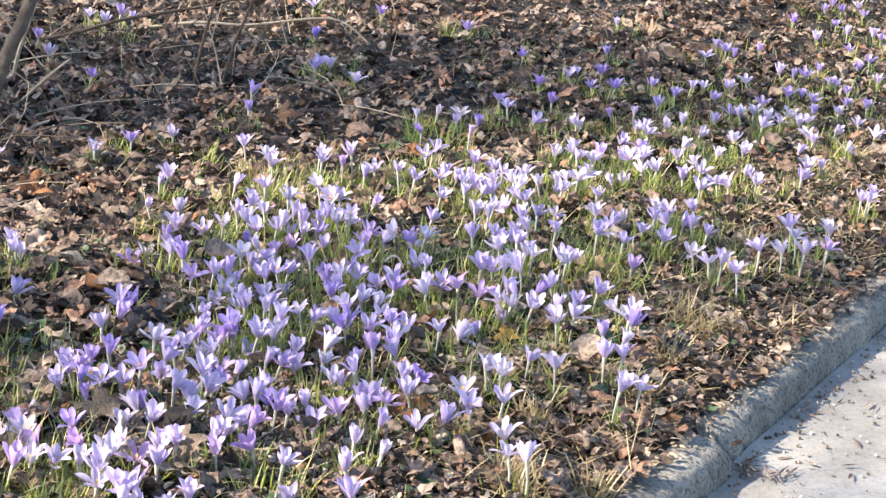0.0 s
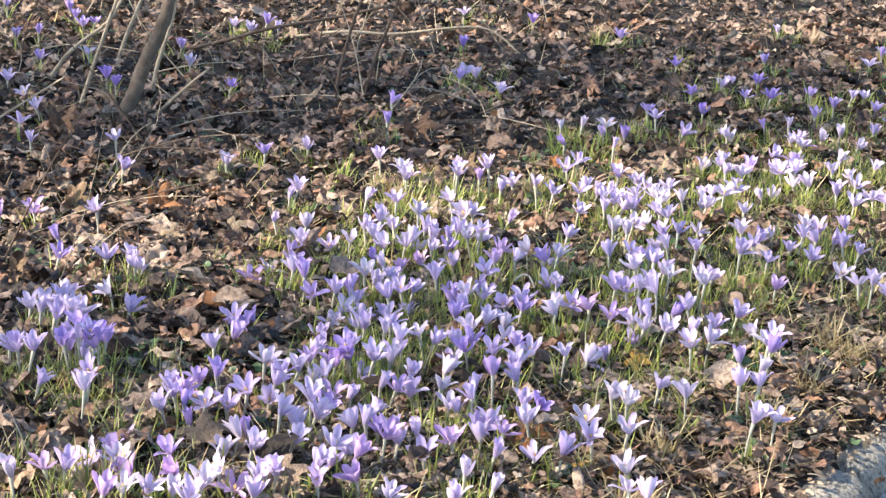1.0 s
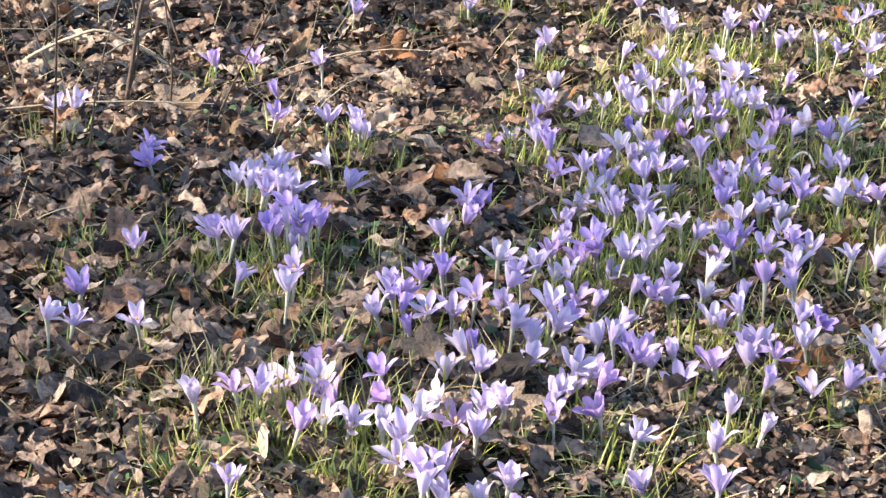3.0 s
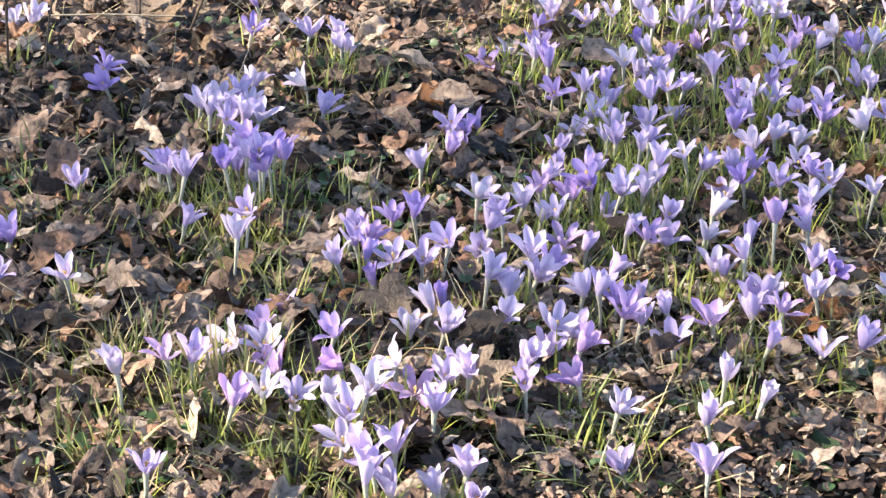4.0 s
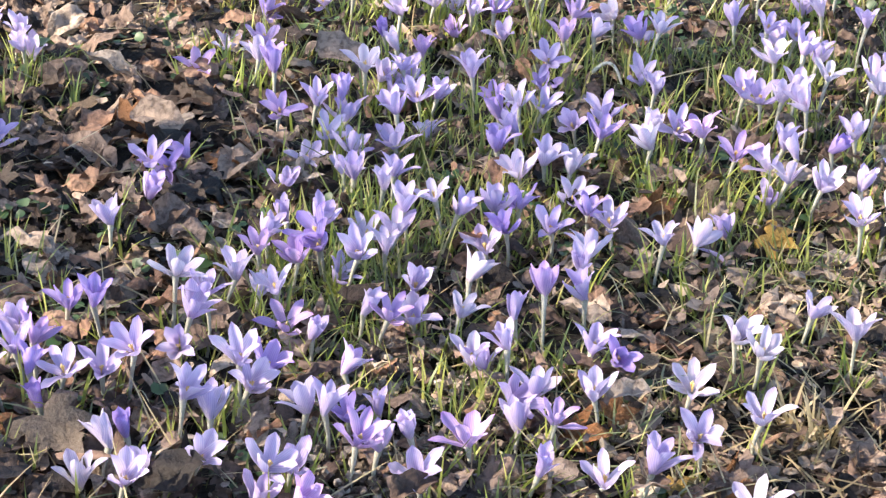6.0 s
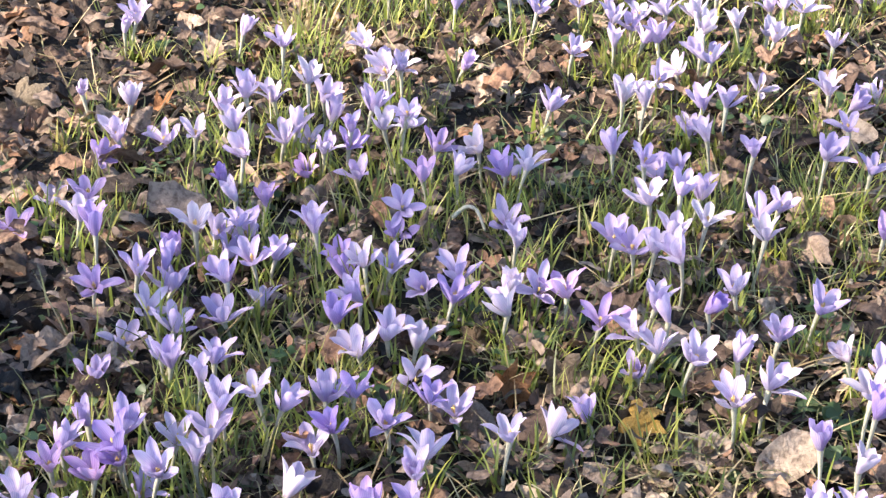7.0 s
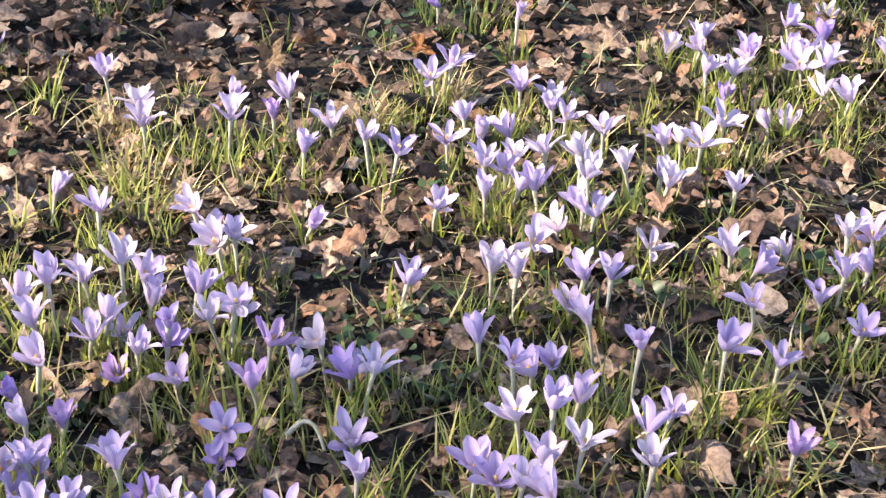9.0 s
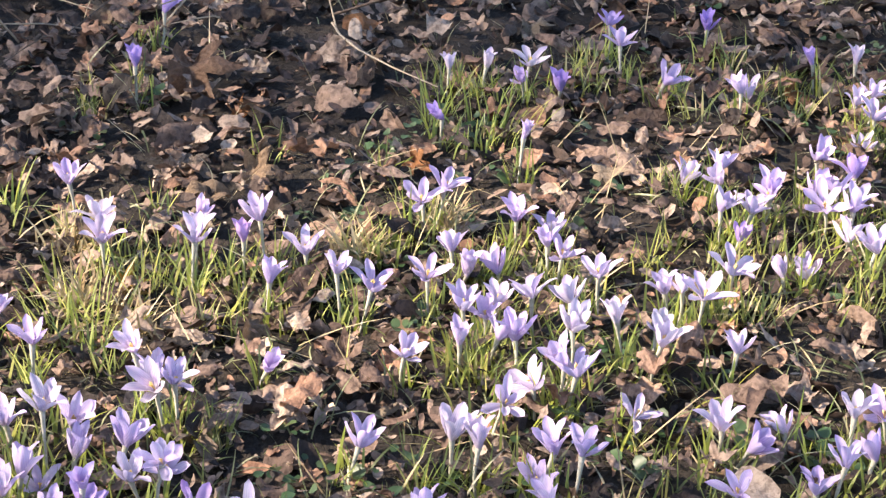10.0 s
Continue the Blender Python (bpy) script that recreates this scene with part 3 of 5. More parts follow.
plant_crocuses([
    (-0.109, 0.085, 0.077, "p"), (-0.995, 0.599, 0.086, "v"), (-0.985, 0.569, 0.073, "v"), (-0.920, 0.304, 0.087, "l"),
    (-0.872, 0.545, 0.075, "p"), (-0.861, 0.569, 0.069, "p"), (-0.853, 0.347, 0.098, "l"), (-0.851, 0.506, 0.083, "p"),
    (-0.842, 0.338, 0.096, "l"), (-0.842, 0.589, 0.073, "l"), (-0.829, 0.513, 0.083, "p"), (-0.828, 0.485, 0.084, "l"),
    (-0.826, 0.567, 0.071, "p"), (-0.817, 0.312, 0.105, "l"), (-0.814, 0.501, 0.083, "p"), (-0.802, 0.421, 0.084, "l"),
    (-0.799, 0.506, 0.084, "p"), (-0.795, 0.409, 0.075, "v"), (-0.788, 0.343, 0.104, "v"), (-0.782, 0.409, 0.102, "v"),
    (-0.778, 0.384, 0.099, "l"), (-0.772, 0.384, 0.077, "l"), (-0.769, 0.453, 0.078, "v"), (-0.762, 0.372, 0.110, "l"),
    (-0.757, 0.368, 0.096, "v"), (-0.755, 0.377, 0.104, "v"), (-0.754, 0.436, 0.079, "v"), (-0.752, 0.594, 0.060, "l"),
    (-0.626, 0.343, 0.069, "v"), (-0.626, 0.484, 0.063, "p"),
])
plant_crocuses([
    (-0.613, 0.584, 0.062, "l"), (-0.608, 0.549, 0.053, "l"), (-0.603, 0.326, 0.085, "v"), (-0.550, 0.367, 0.092, "w"),
    (-0.537, 0.312, 0.064, "p"), (-0.533, 0.336, 0.076, "l"), (-0.527, 0.357, 0.082, "l"), (-0.512, 0.413, 0.066, "p"),
    (-0.503, 0.464, 0.059, "m"), (-0.500, 0.487, 0.062, "l"), (-0.493, 0.410, 0.056, "p"), (-0.488, 0.522, 0.056, "l"),
    (-0.477, 0.389, 0.071, "p"), (-0.470, 0.458, 0.058, "m"), (-0.466, 0.368, 0.053, "m"), (-0.459, 0.505, 0.066, "l"),
    (-0.455, 0.473, 0.073, "v"), (-0.454, 0.470, 0.063, "v"), (-0.444, 0.347, 0.060, "pb"), (-0.439, 0.458, 0.046, "l"),
    (-0.422, 0.513, 0.052, "p"), (-0.421, 0.444, 0.075, "p"), (-0.416, 0.313, 0.057, "l"), (-0.414, 0.579, 0.066, "pb"),
    (-0.409, 0.381, 0.067, "p"), (-0.402, 0.481, 0.059, "p"), (-0.397, 0.516, 0.056, "p"), (-0.393, 0.535, 0.071, "p"),
    (-0.390, 0.380, 0.062, "m"), (-0.374, 0.420, 0.068, "p"),
])
plant_crocuses([
    (-0.373, 0.398, 0.052, "p"), (-0.369, 0.553, 0.073, "p"), (-0.348, 0.547, 0.065, "l"), (-0.336, 0.393, 0.065, "w"),
    (-0.333, 0.444, 0.063, "w"), (-0.325, 0.333, 0.064, "w"), (-0.323, 0.518, 0.049, "p"), (-0.319, 0.580, 0.054, "l"),
    (-0.315, 0.332, 0.059, "l"), (-0.308, 0.520, 0.069, "v"), (-0.299, 0.333, 0.080, "p"), (-0.298, 0.581, 0.059, "v"),
    (-0.295, 0.398, 0.061, "l"), (-0.293, 0.301, 0.051, "l"), (-0.277, 0.306, 0.057, "p"), (-0.274, 0.408, 0.083, "m"),
    (-0.271, 0.540, 0.061, "l"), (-0.245, 0.473, 0.065, "p"), (-0.242, 0.428, 0.069, "l"), (-0.240, 0.578, 0.058, "v"),
    (-0.239, 0.503, 0.063, "p"), (-0.236, 0.359, 0.063, "l"), (-0.221, 0.572, 0.053, "p"), (-0.217, 0.352, 0.066, "v"),
    (-0.179, 0.516, 0.075, "p"), (-0.162, 0.323, 0.062, "w"), (-0.148, 0.556, 0.052, "p"), (-0.129, 0.381, 0.072, "w"),
    (-0.122, 0.588, 0.037, "l"), (-0.112, 0.357, 0.075, "w"),
])
plant_crocuses([
    (-0.067, 0.424, 0.075, "p"), (-0.037, 0.395, 0.077, "w"), (-0.014, 0.573, 0.078, "p"), (0.015, 0.598, 0.078, "p"),
    (0.033, 0.437, 0.080, "l"), (0.035, 0.314, 0.082, "p"), (0.044, 0.522, 0.078, "l"), (0.060, 0.442, 0.081, "l"),
    (0.062, 0.324, 0.083, "p"), (0.068, 0.497, 0.080, "w"), (0.089, 0.561, 0.083, "v"), (0.091, 0.589, 0.080, "w"),
    (-1.169, 0.774, 0.050, "p"), (-1.143, 0.763, 0.063, "p"), (-0.893, 0.820, 0.053, "v"), (-0.852, 0.677, 0.039, "p"),
    (-0.830, 0.846, 0.049, "l"), (-0.794, 0.831, 0.054, "p"), (-0.793, 0.670, 0.058, "w"), (-0.781, 0.803, 0.053, "p"),
    (-0.776, 0.817, 0.040, "p"), (-0.618, 0.821, 0.035, "m"), (-0.603, 0.604, 0.053, "v"), (-0.600, 0.890, 0.025, "p"),
    (-0.592, 0.638, 0.031, "v"), (-0.559, 0.856, 0.059, "m"), (-0.557, 0.814, 0.061, "p"), (-0.539, 0.791, 0.061, "v"),
    (-0.520, 0.700, 0.065, "m"), (-0.500, 0.602, 0.035, "l"),
])
plant_crocuses([
    (-0.490, 0.728, 0.063, "l"), (-0.489, 0.658, 0.022, "p"), (-0.477, 0.692, 0.048, "p"), (-0.471, 0.806, 0.036, "v"),
    (-0.470, 0.741, 0.062, "l"), (-0.463, 0.729, 0.046, "l"), (-0.454, 0.624, 0.052, "p"), (-0.454, 0.797, 0.068, "w"),
    (-0.451, 0.673, 0.048, "l"), (-0.442, 0.606, 0.056, "l"), (-0.440, 0.820, 0.050, "p"), (-0.430, 0.867, 0.062, "pb"),
    (-0.428, 0.798, 0.041, "l"), (-0.420, 0.817, 0.062, "l"), (-0.417, 0.728, 0.060, "l"), (-0.415, 0.693, 0.045, "l"),
    (-0.415, 0.831, 0.044, "l"), (-0.408, 0.605, 0.064, "l"), (-0.404, 0.883, 0.048, "m"), (-0.401, 0.765, 0.057, "l"),
    (-0.389, 0.733, 0.033, "p"), (-0.383, 0.781, 0.055, "l"), (-0.353, 0.812, 0.063, "l"), (-0.332, 0.801, 0.038, "v"),
    (-0.324, 0.778, 0.030, "v"), (-0.323, 0.688, 0.055, "v"), (-0.307, 0.770, 0.061, "p"), (-0.306, 0.722, 0.054, "l"),
    (-0.301, 0.648, 0.051, "p"), (-0.284, 0.775, 0.054, "l"),
])
plant_crocuses([
    (-0.284, 0.859, 0.033, "v"), (-0.282, 0.868, 0.062, "l"), (-0.280, 0.666, 0.057, "p"), (-0.256, 0.663, 0.052, "w"),
    (-0.255, 0.744, 0.056, "l"), (-0.254, 0.616, 0.049, "p"), (-0.230, 0.726, 0.058, "v"), (-0.227, 0.764, 0.057, "l"),
    (-0.189, 0.879, 0.043, "l"), (-0.186, 0.738, 0.060, "w"), (-0.185, 0.703, 0.061, "w"), (-0.180, 0.804, 0.068, "p"),
    (-0.161, 0.742, 0.062, "l"), (-0.137, 0.737, 0.063, "m"), (-0.111, 0.688, 0.066, "m"), (-0.095, 0.819, 0.068, "l"),
    (-0.083, 0.673, 0.068, "p"), (-0.082, 0.645, 0.051, "l"), (-0.082, 0.802, 0.072, "l"), (-0.067, 0.858, 0.088, "p"),
    (-0.067, 0.652, 0.069, "p"), (-0.065, 0.719, 0.067, "p"), (-0.064, 0.788, 0.080, "p"), (-0.056, 0.697, 0.068, "p"),
    (-0.048, 0.817, 0.077, "p"), (-0.044, 0.768, 0.085, "p"), (-0.041, 0.856, 0.100, "l"), (-0.040, 0.633, 0.072, "p"),
    (-0.024, 0.713, 0.071, "v"), (-0.020, 0.821, 0.092, "w"),
])
plant_crocuses([
    (-0.006, 0.641, 0.074, "p"), (-0.000, 0.746, 0.071, "p"), (0.029, 0.805, 0.088, "w"), (0.032, 0.870, 0.074, "l"),
    (0.032, 0.683, 0.069, "l"), (0.052, 0.896, 0.068, "l"), (0.067, 0.719, 0.074, "l"), (0.081, 0.654, 0.073, "w"),
    (0.102, 0.626, 0.080, "p"), (0.137, 0.843, 0.075, "m"), (0.263, 0.887, 0.080, "p"), (0.285, 0.888, 0.081, "p"),
    (0.295, 0.828, 0.084, "l"), (-1.034, 1.046, 0.037, "m"), (-0.989, 1.084, 0.037, "m"), (-0.920, 0.939, 0.041, "v"),
    (-0.879, 1.026, 0.062, "p"), (-0.611, 1.072, 0.053, "pb"), (-0.574, 0.975, 0.012, "v"), (-0.561, 0.995, 0.045, "p"),
    (-0.559, 1.053, 0.054, "w"), (-0.518, 1.016, 0.021, "l"), (-0.487, 0.999, 0.052, "p"), (-0.469, 1.040, 0.064, "p"),
    (-0.450, 1.002, 0.062, "p"), (-0.446, 0.906, 0.055, "vb"), (-0.446, 1.045, 0.077, "p"), (-0.433, 0.941, 0.064, "p"),
    (-0.426, 1.178, 0.069, "l"), (-0.425, 1.090, 0.050, "p"),
])
plant_crocuses([
    (-0.402, 0.998, 0.054, "p"), (-0.394, 1.021, 0.053, "p"), (-0.388, 1.064, 0.083, "w"), (-0.383, 1.030, 0.032, "p"),
    (-0.377, 1.104, 0.045, "p"), (-0.376, 0.966, 0.031, "m"), (-0.364, 1.065, 0.046, "p"), (-0.363, 0.977, 0.055, "p"),
    (-0.341, 0.990, 0.055, "v"), (-0.340, 1.161, 0.081, "p"), (-0.339, 0.986, 0.075, "l"), (-0.328, 0.955, 0.041, "l"),
    (-0.325, 1.064, 0.058, "l"), (-0.323, 1.151, 0.063, "p"), (-0.316, 1.128, 0.068, "w"), (-0.310, 1.009, 0.068, "w"),
    (-0.303, 1.138, 0.071, "p"), (-0.292, 1.035, 0.056, "p"), (-0.288, 1.018, 0.078, "p"), (-0.268, 0.930, 0.059, "m"),
    (-0.259, 0.991, 0.058, "m"), (-0.238, 0.946, 0.060, "p"), (-0.219, 0.989, 0.060, "w"), (-0.194, 0.973, 0.033, "l"),
    (-0.192, 0.942, 0.062, "v"), (-0.174, 0.930, 0.074, "p"), (-0.152, 1.094, 0.058, "l"), (-0.093, 1.004, 0.059, "l"),
    (-0.082, 1.093, 0.073, "w"), (-0.069, 0.934, 0.085, "l"),
])
plant_crocuses([
    (-0.061, 1.086, 0.070, "w"), (-0.051, 0.950, 0.064, "l"), (-0.044, 1.159, 0.065, "p"), (-0.036, 0.953, 0.073, "l"),
    (-0.023, 1.197, 0.057, "p"), (-0.016, 0.918, 0.064, "l"), (-0.015, 1.074, 0.047, "l"), (-0.005, 1.013, 0.073, "p"),
    (-0.004, 1.086, 0.071, "l"), (0.011, 1.197, 0.071, "p"), (0.016, 1.069, 0.086, "l"), (0.031, 0.950, 0.092, "l"),
    (0.059, 1.165, 0.056, "p"), (0.097, 0.953, 0.093, "l"), (0.125, 1.141, 0.071, "p"), (0.130, 1.042, 0.078, "l"),
    (0.138, 0.947, 0.084, "l"), (0.147, 1.126, 0.063, "l"), (0.175, 1.158, 0.063, "p"), (0.192, 1.074, 0.067, "l"),
    (0.211, 1.077, 0.090, "l"), (0.216, 1.014, 0.074, "l"), (0.226, 1.152, 0.084, "w"), (0.240, 1.117, 0.073, "l"),
    (0.246, 0.933, 0.078, "w"), (0.254, 1.175, 0.072, "l"), (0.265, 1.103, 0.075, "l"), (0.275, 1.086, 0.076, "l"),
    (0.296, 1.053, 0.078, "l"), (0.301, 1.197, 0.074, "l"),
])
plant_crocuses([
    (0.360, 0.958, 0.083, "l"), (0.394, 0.950, 0.083, "w"), (0.433, 0.959, 0.083, "p"), (0.441, 1.054, 0.080, "w"),
    (0.448, 1.116, 0.079, "l"), (0.477, 0.986, 0.082, "m"), (0.511, 1.096, 0.079, "w"), (-1.087, 1.496, 0.041, "l"),
    (-0.923, 1.421, 0.073, "p"), (-0.897, 1.355, 0.042, "l"), (-0.732, 1.438, 0.039, "p"), (-0.604, 1.248, 0.041, "pb"),
    (-0.590, 1.246, 0.056, "p"), (-0.476, 1.240, 0.052, "pb"), (-0.469, 1.473, 0.059, "l"), (-0.426, 1.408, 0.060, "w"),
    (-0.418, 1.384, 0.051, "p"), (-0.333, 1.406, 0.072, "p"), (-0.330, 1.365, 0.071, "p"), (-0.292, 1.402, 0.053, "mb"),
    (-0.278, 1.407, 0.073, "p"), (-0.256, 1.321, 0.060, "l"), (-0.241, 1.216, 0.037, "lb"), (-0.235, 1.399, 0.049, "p"),
    (-0.199, 1.327, 0.073, "p"), (-0.168, 1.325, 0.059, "l"), (-0.129, 1.220, 0.062, "p"), (-0.122, 1.361, 0.058, "l"),
    (-0.105, 1.430, 0.046, "p"), (-0.088, 1.395, 0.042, "p"),
])
plant_crocuses([
    (-0.087, 1.294, 0.067, "p"), (-0.086, 1.249, 0.061, "p"), (-0.067, 1.295, 0.061, "l"), (-0.061, 1.405, 0.042, "l"),
    (-0.058, 1.315, 0.064, "p"), (-0.054, 1.264, 0.060, "l"), (-0.048, 1.484, 0.055, "l"), (-0.041, 1.259, 0.063, "l"),
    (-0.029, 1.325, 0.066, "p"), (-0.018, 1.430, 0.060, "p"), (-0.015, 1.482, 0.044, "p"), (-0.004, 1.420, 0.055, "l"),
    (0.001, 1.209, 0.070, "p"), (0.005, 1.316, 0.069, "w"), (0.006, 1.257, 0.078, "w"), (0.028, 1.357, 0.073, "p"),
    (0.043, 1.278, 0.075, "w"), (0.078, 1.292, 0.064, "w"), (0.080, 1.246, 0.076, "w"), (0.086, 1.353, 0.066, "p"),
    (0.100, 1.344, 0.075, "p"), (0.118, 1.326, 0.080, "p"), (0.143, 1.255, 0.073, "p"), (0.147, 1.393, 0.070, "p"),
    (0.163, 1.495, 0.048, "v"), (0.198, 1.433, 0.041, "pb"), (0.218, 1.429, 0.049, "p"), (0.262, 1.494, 0.059, "p"),
    (0.281, 1.449, 0.073, "p"), (0.324, 1.417, 0.069, "p"),
])
plant_crocuses([
    (0.339, 1.336, 0.072, "p"), (0.366, 1.466, 0.069, "p"), (0.380, 1.386, 0.072, "p"), (0.398, 1.370, 0.072, "p"),
    (0.451, 1.470, 0.069, "p"), (0.458, 1.408, 0.071, "p"), (0.560, 1.480, 0.069, "l"), (0.638, 1.354, 0.072, "l"),
    (0.646, 1.337, 0.073, "l"), (0.667, 1.383, 0.072, "l"), (-1.305, 1.776, 0.039, "l"), (-1.133, 1.615, 0.039, "l"),
    (-1.131, 1.738, 0.039, "p"), (-0.675, 1.530, 0.039, "v"), (-0.604, 1.591, 0.039, "p"), (-0.469, 1.763, 0.054, "v"),
    (-0.139, 1.504, 0.058, "l"), (-0.134, 1.700, 0.051, "vb"), (-0.119, 1.510, 0.069, "l"), (-0.048, 1.628, 0.073, "pb"),
    (0.114, 1.612, 0.046, "p"), (0.143, 1.514, 0.068, "p"), (0.147, 1.584, 0.064, "p"), (0.147, 1.608, 0.064, "p"),
    (0.175, 1.527, 0.063, "p"), (0.180, 1.799, 0.064, "p"), (0.193, 1.555, 0.063, "l"), (0.194, 1.564, 0.067, "l"),
    (0.238, 1.584, 0.058, "l"), (0.242, 1.531, 0.070, "l"),
])
plant_crocuses([
    (0.243, 1.633, 0.075, "l"), (0.257, 1.572, 0.070, "l"), (0.267, 1.520, 0.075, "p"), (0.279, 1.606, 0.070, "v"),
    (0.301, 1.796, 0.065, "p"), (0.302, 1.713, 0.047, "p"), (0.316, 1.753, 0.070, "l"), (0.344, 1.575, 0.066, "p"),
    (0.369, 1.534, 0.068, "p"), (0.374, 1.676, 0.064, "w"), (0.429, 1.785, 0.063, "w"), (0.430, 1.621, 0.065, "p"),
    (0.489, 1.663, 0.064, "w"), (0.492, 1.757, 0.063, "p"), (0.596, 1.579, 0.066, "l"), (0.610, 1.701, 0.063, "l"),
    (0.626, 1.588, 0.066, "p"), (0.722, 1.754, 0.063, "w"), (-1.378, 2.083, 0.039, "p"), (-1.305, 1.973, 0.039, "l"),
    (-1.234, 1.945, 0.039, "l"), (-1.177, 1.841, 0.039, "w"), (-1.052, 2.031, 0.039, "v"), (-1.023, 1.973, 0.039, "v"),
    (-0.798, 2.035, 0.039, "v"), (-0.468, 1.914, 0.055, "v"), (-0.136, 1.832, 0.052, "wb"), (-0.095, 1.829, 0.059, "wb"),
    (-0.056, 1.823, 0.048, "l"), (-0.048, 1.851, 0.057, "w"),
])
plant_crocuses([
    (-0.013, 1.810, 0.046, "v"), (0.038, 1.947, 0.071, "v"), (0.050, 1.892, 0.070, "l"), (0.100, 1.829, 0.057, "l"),
    (0.150, 1.960, 0.070, "v"), (0.190, 1.817, 0.051, "p"), (0.265, 1.896, 0.063, "vb"), (0.311, 1.890, 0.070, "wb"),
    (0.321, 1.810, 0.070, "p"), (0.370, 1.837, 0.063, "w"), (0.388, 2.040, 0.063, "l"), (0.411, 1.873, 0.063, "w"),
    (0.485, 1.919, 0.063, "l"), (0.540, 2.010, 0.063, "l"), (0.554, 1.990, 0.063, "w"), (0.582, 1.900, 0.063, "p"),
    (0.593, 2.027, 0.063, "w"), (0.613, 1.983, 0.063, "w"), (0.634, 1.964, 0.063, "p"), (0.666, 1.853, 0.063, "p"),
    (0.666, 1.806, 0.063, "l"), (0.672, 2.026, 0.063, "w"), (0.672, 1.951, 0.063, "w"), (0.699, 1.983, 0.063, "p"),
    (0.733, 2.070, 0.063, "l"), (0.736, 1.898, 0.063, "w"), (0.794, 2.088, 0.063, "w"), (0.811, 1.992, 0.063, "p"),
    (0.821, 1.897, 0.063, "p"), (-1.308, 2.341, 0.039, "l"),
])
plant_crocuses([
    (-1.217, 2.165, 0.039, "l"), (-1.133, 2.246, 0.039, "p"), (-0.949, 2.361, 0.039, "l"), (-0.908, 2.202, 0.039, "w"),
    (-0.337, 2.262, 0.039, "l"), (-0.321, 2.323, 0.039, "p"), (-0.302, 2.294, 0.039, "p"), (-0.250, 2.158, 0.039, "p"),
    (-0.247, 2.180, 0.039, "pb"), (0.155, 2.209, 0.053, "v"), (0.228, 2.290, 0.057, "p"), (0.251, 2.323, 0.058, "p"),
    (0.268, 2.192, 0.059, "l"), (0.309, 2.329, 0.061, "v"), (0.320, 2.186, 0.062, "v"), (0.410, 2.237, 0.063, "l"),
    (0.443, 2.137, 0.063, "l"), (0.500, 2.238, 0.063, "p"), (0.527, 2.247, 0.063, "p"), (0.530, 2.138, 0.063, "l"),
    (0.589, 2.268, 0.063, "p"), (0.632, 2.117, 0.063, "l"), (0.645, 2.345, 0.063, "p"), (0.715, 2.225, 0.063, "l"),
    (0.750, 2.236, 0.063, "l"), (0.763, 2.185, 0.063, "l"), (0.838, 2.182, 0.063, "l"), (0.853, 2.385, 0.063, "l"),
    (0.869, 2.390, 0.063, "p"), (0.871, 2.304, 0.063, "l"),
])
plant_crocuses([
    (0.880, 2.168, 0.063, "l"), (-1.411, 2.693, 0.039, "l"), (-1.276, 2.418, 0.039, "l"), (-1.235, 2.618, 0.039, "l"),
    (-1.198, 2.527, 0.039, "l"), (-1.180, 2.570, 0.039, "v"), (-0.870, 2.654, 0.039, "p"), (-0.828, 2.615, 0.039, "p"),
    (-0.767, 2.652, 0.039, "p"), (-0.334, 2.610, 0.039, "v"), (0.150, 2.508, 0.052, "v"), (0.355, 2.552, 0.063, "l"),
    (0.606, 2.610, 0.063, "p"), (0.681, 2.637, 0.063, "l"), (0.754, 2.472, 0.063, "p"), (0.783, 2.450, 0.063, "l"),
    (0.813, 2.460, 0.063, "l"), (0.867, 2.542, 0.063, "l"), (0.974, 2.578, 0.063, "l"), (0.989, 2.460, 0.063, "p"),
    (1.036, 2.698, 0.063, "l"), (-1.268, 2.714, 0.039, "l"), (-0.799, 2.709, 0.039, "l"), (-0.164, 2.967, 0.039, "v"),
    (0.045, 2.809, 0.047, "l"), (0.441, 2.948, 0.063, "p"), (0.658, 2.730, 0.063, "l"), (0.673, 2.701, 0.063, "l"),
    (0.767, 2.736, 0.063, "l"), (0.966, 2.952, 0.063, "p"),
])
plant_crocuses([
    (1.022, 2.829, 0.063, "l"), (-0.336, 3.013, 0.039, "p"), (0.962, 3.181, 0.063, "v"), (1.081, 3.071, 0.063, "p"),
    (1.082, 3.189, 0.063, "l"), (1.147, 3.058, 0.063, "p"), (1.160, 3.027, 0.063, "l"), (1.107, 3.407, 0.063, "l"),
    (1.160, 3.516, 0.063, "l"), (1.162, 3.429, 0.063, "v"), (1.209, 3.364, 0.063, "l"), (1.231, 3.502, 0.063, "p"),
])


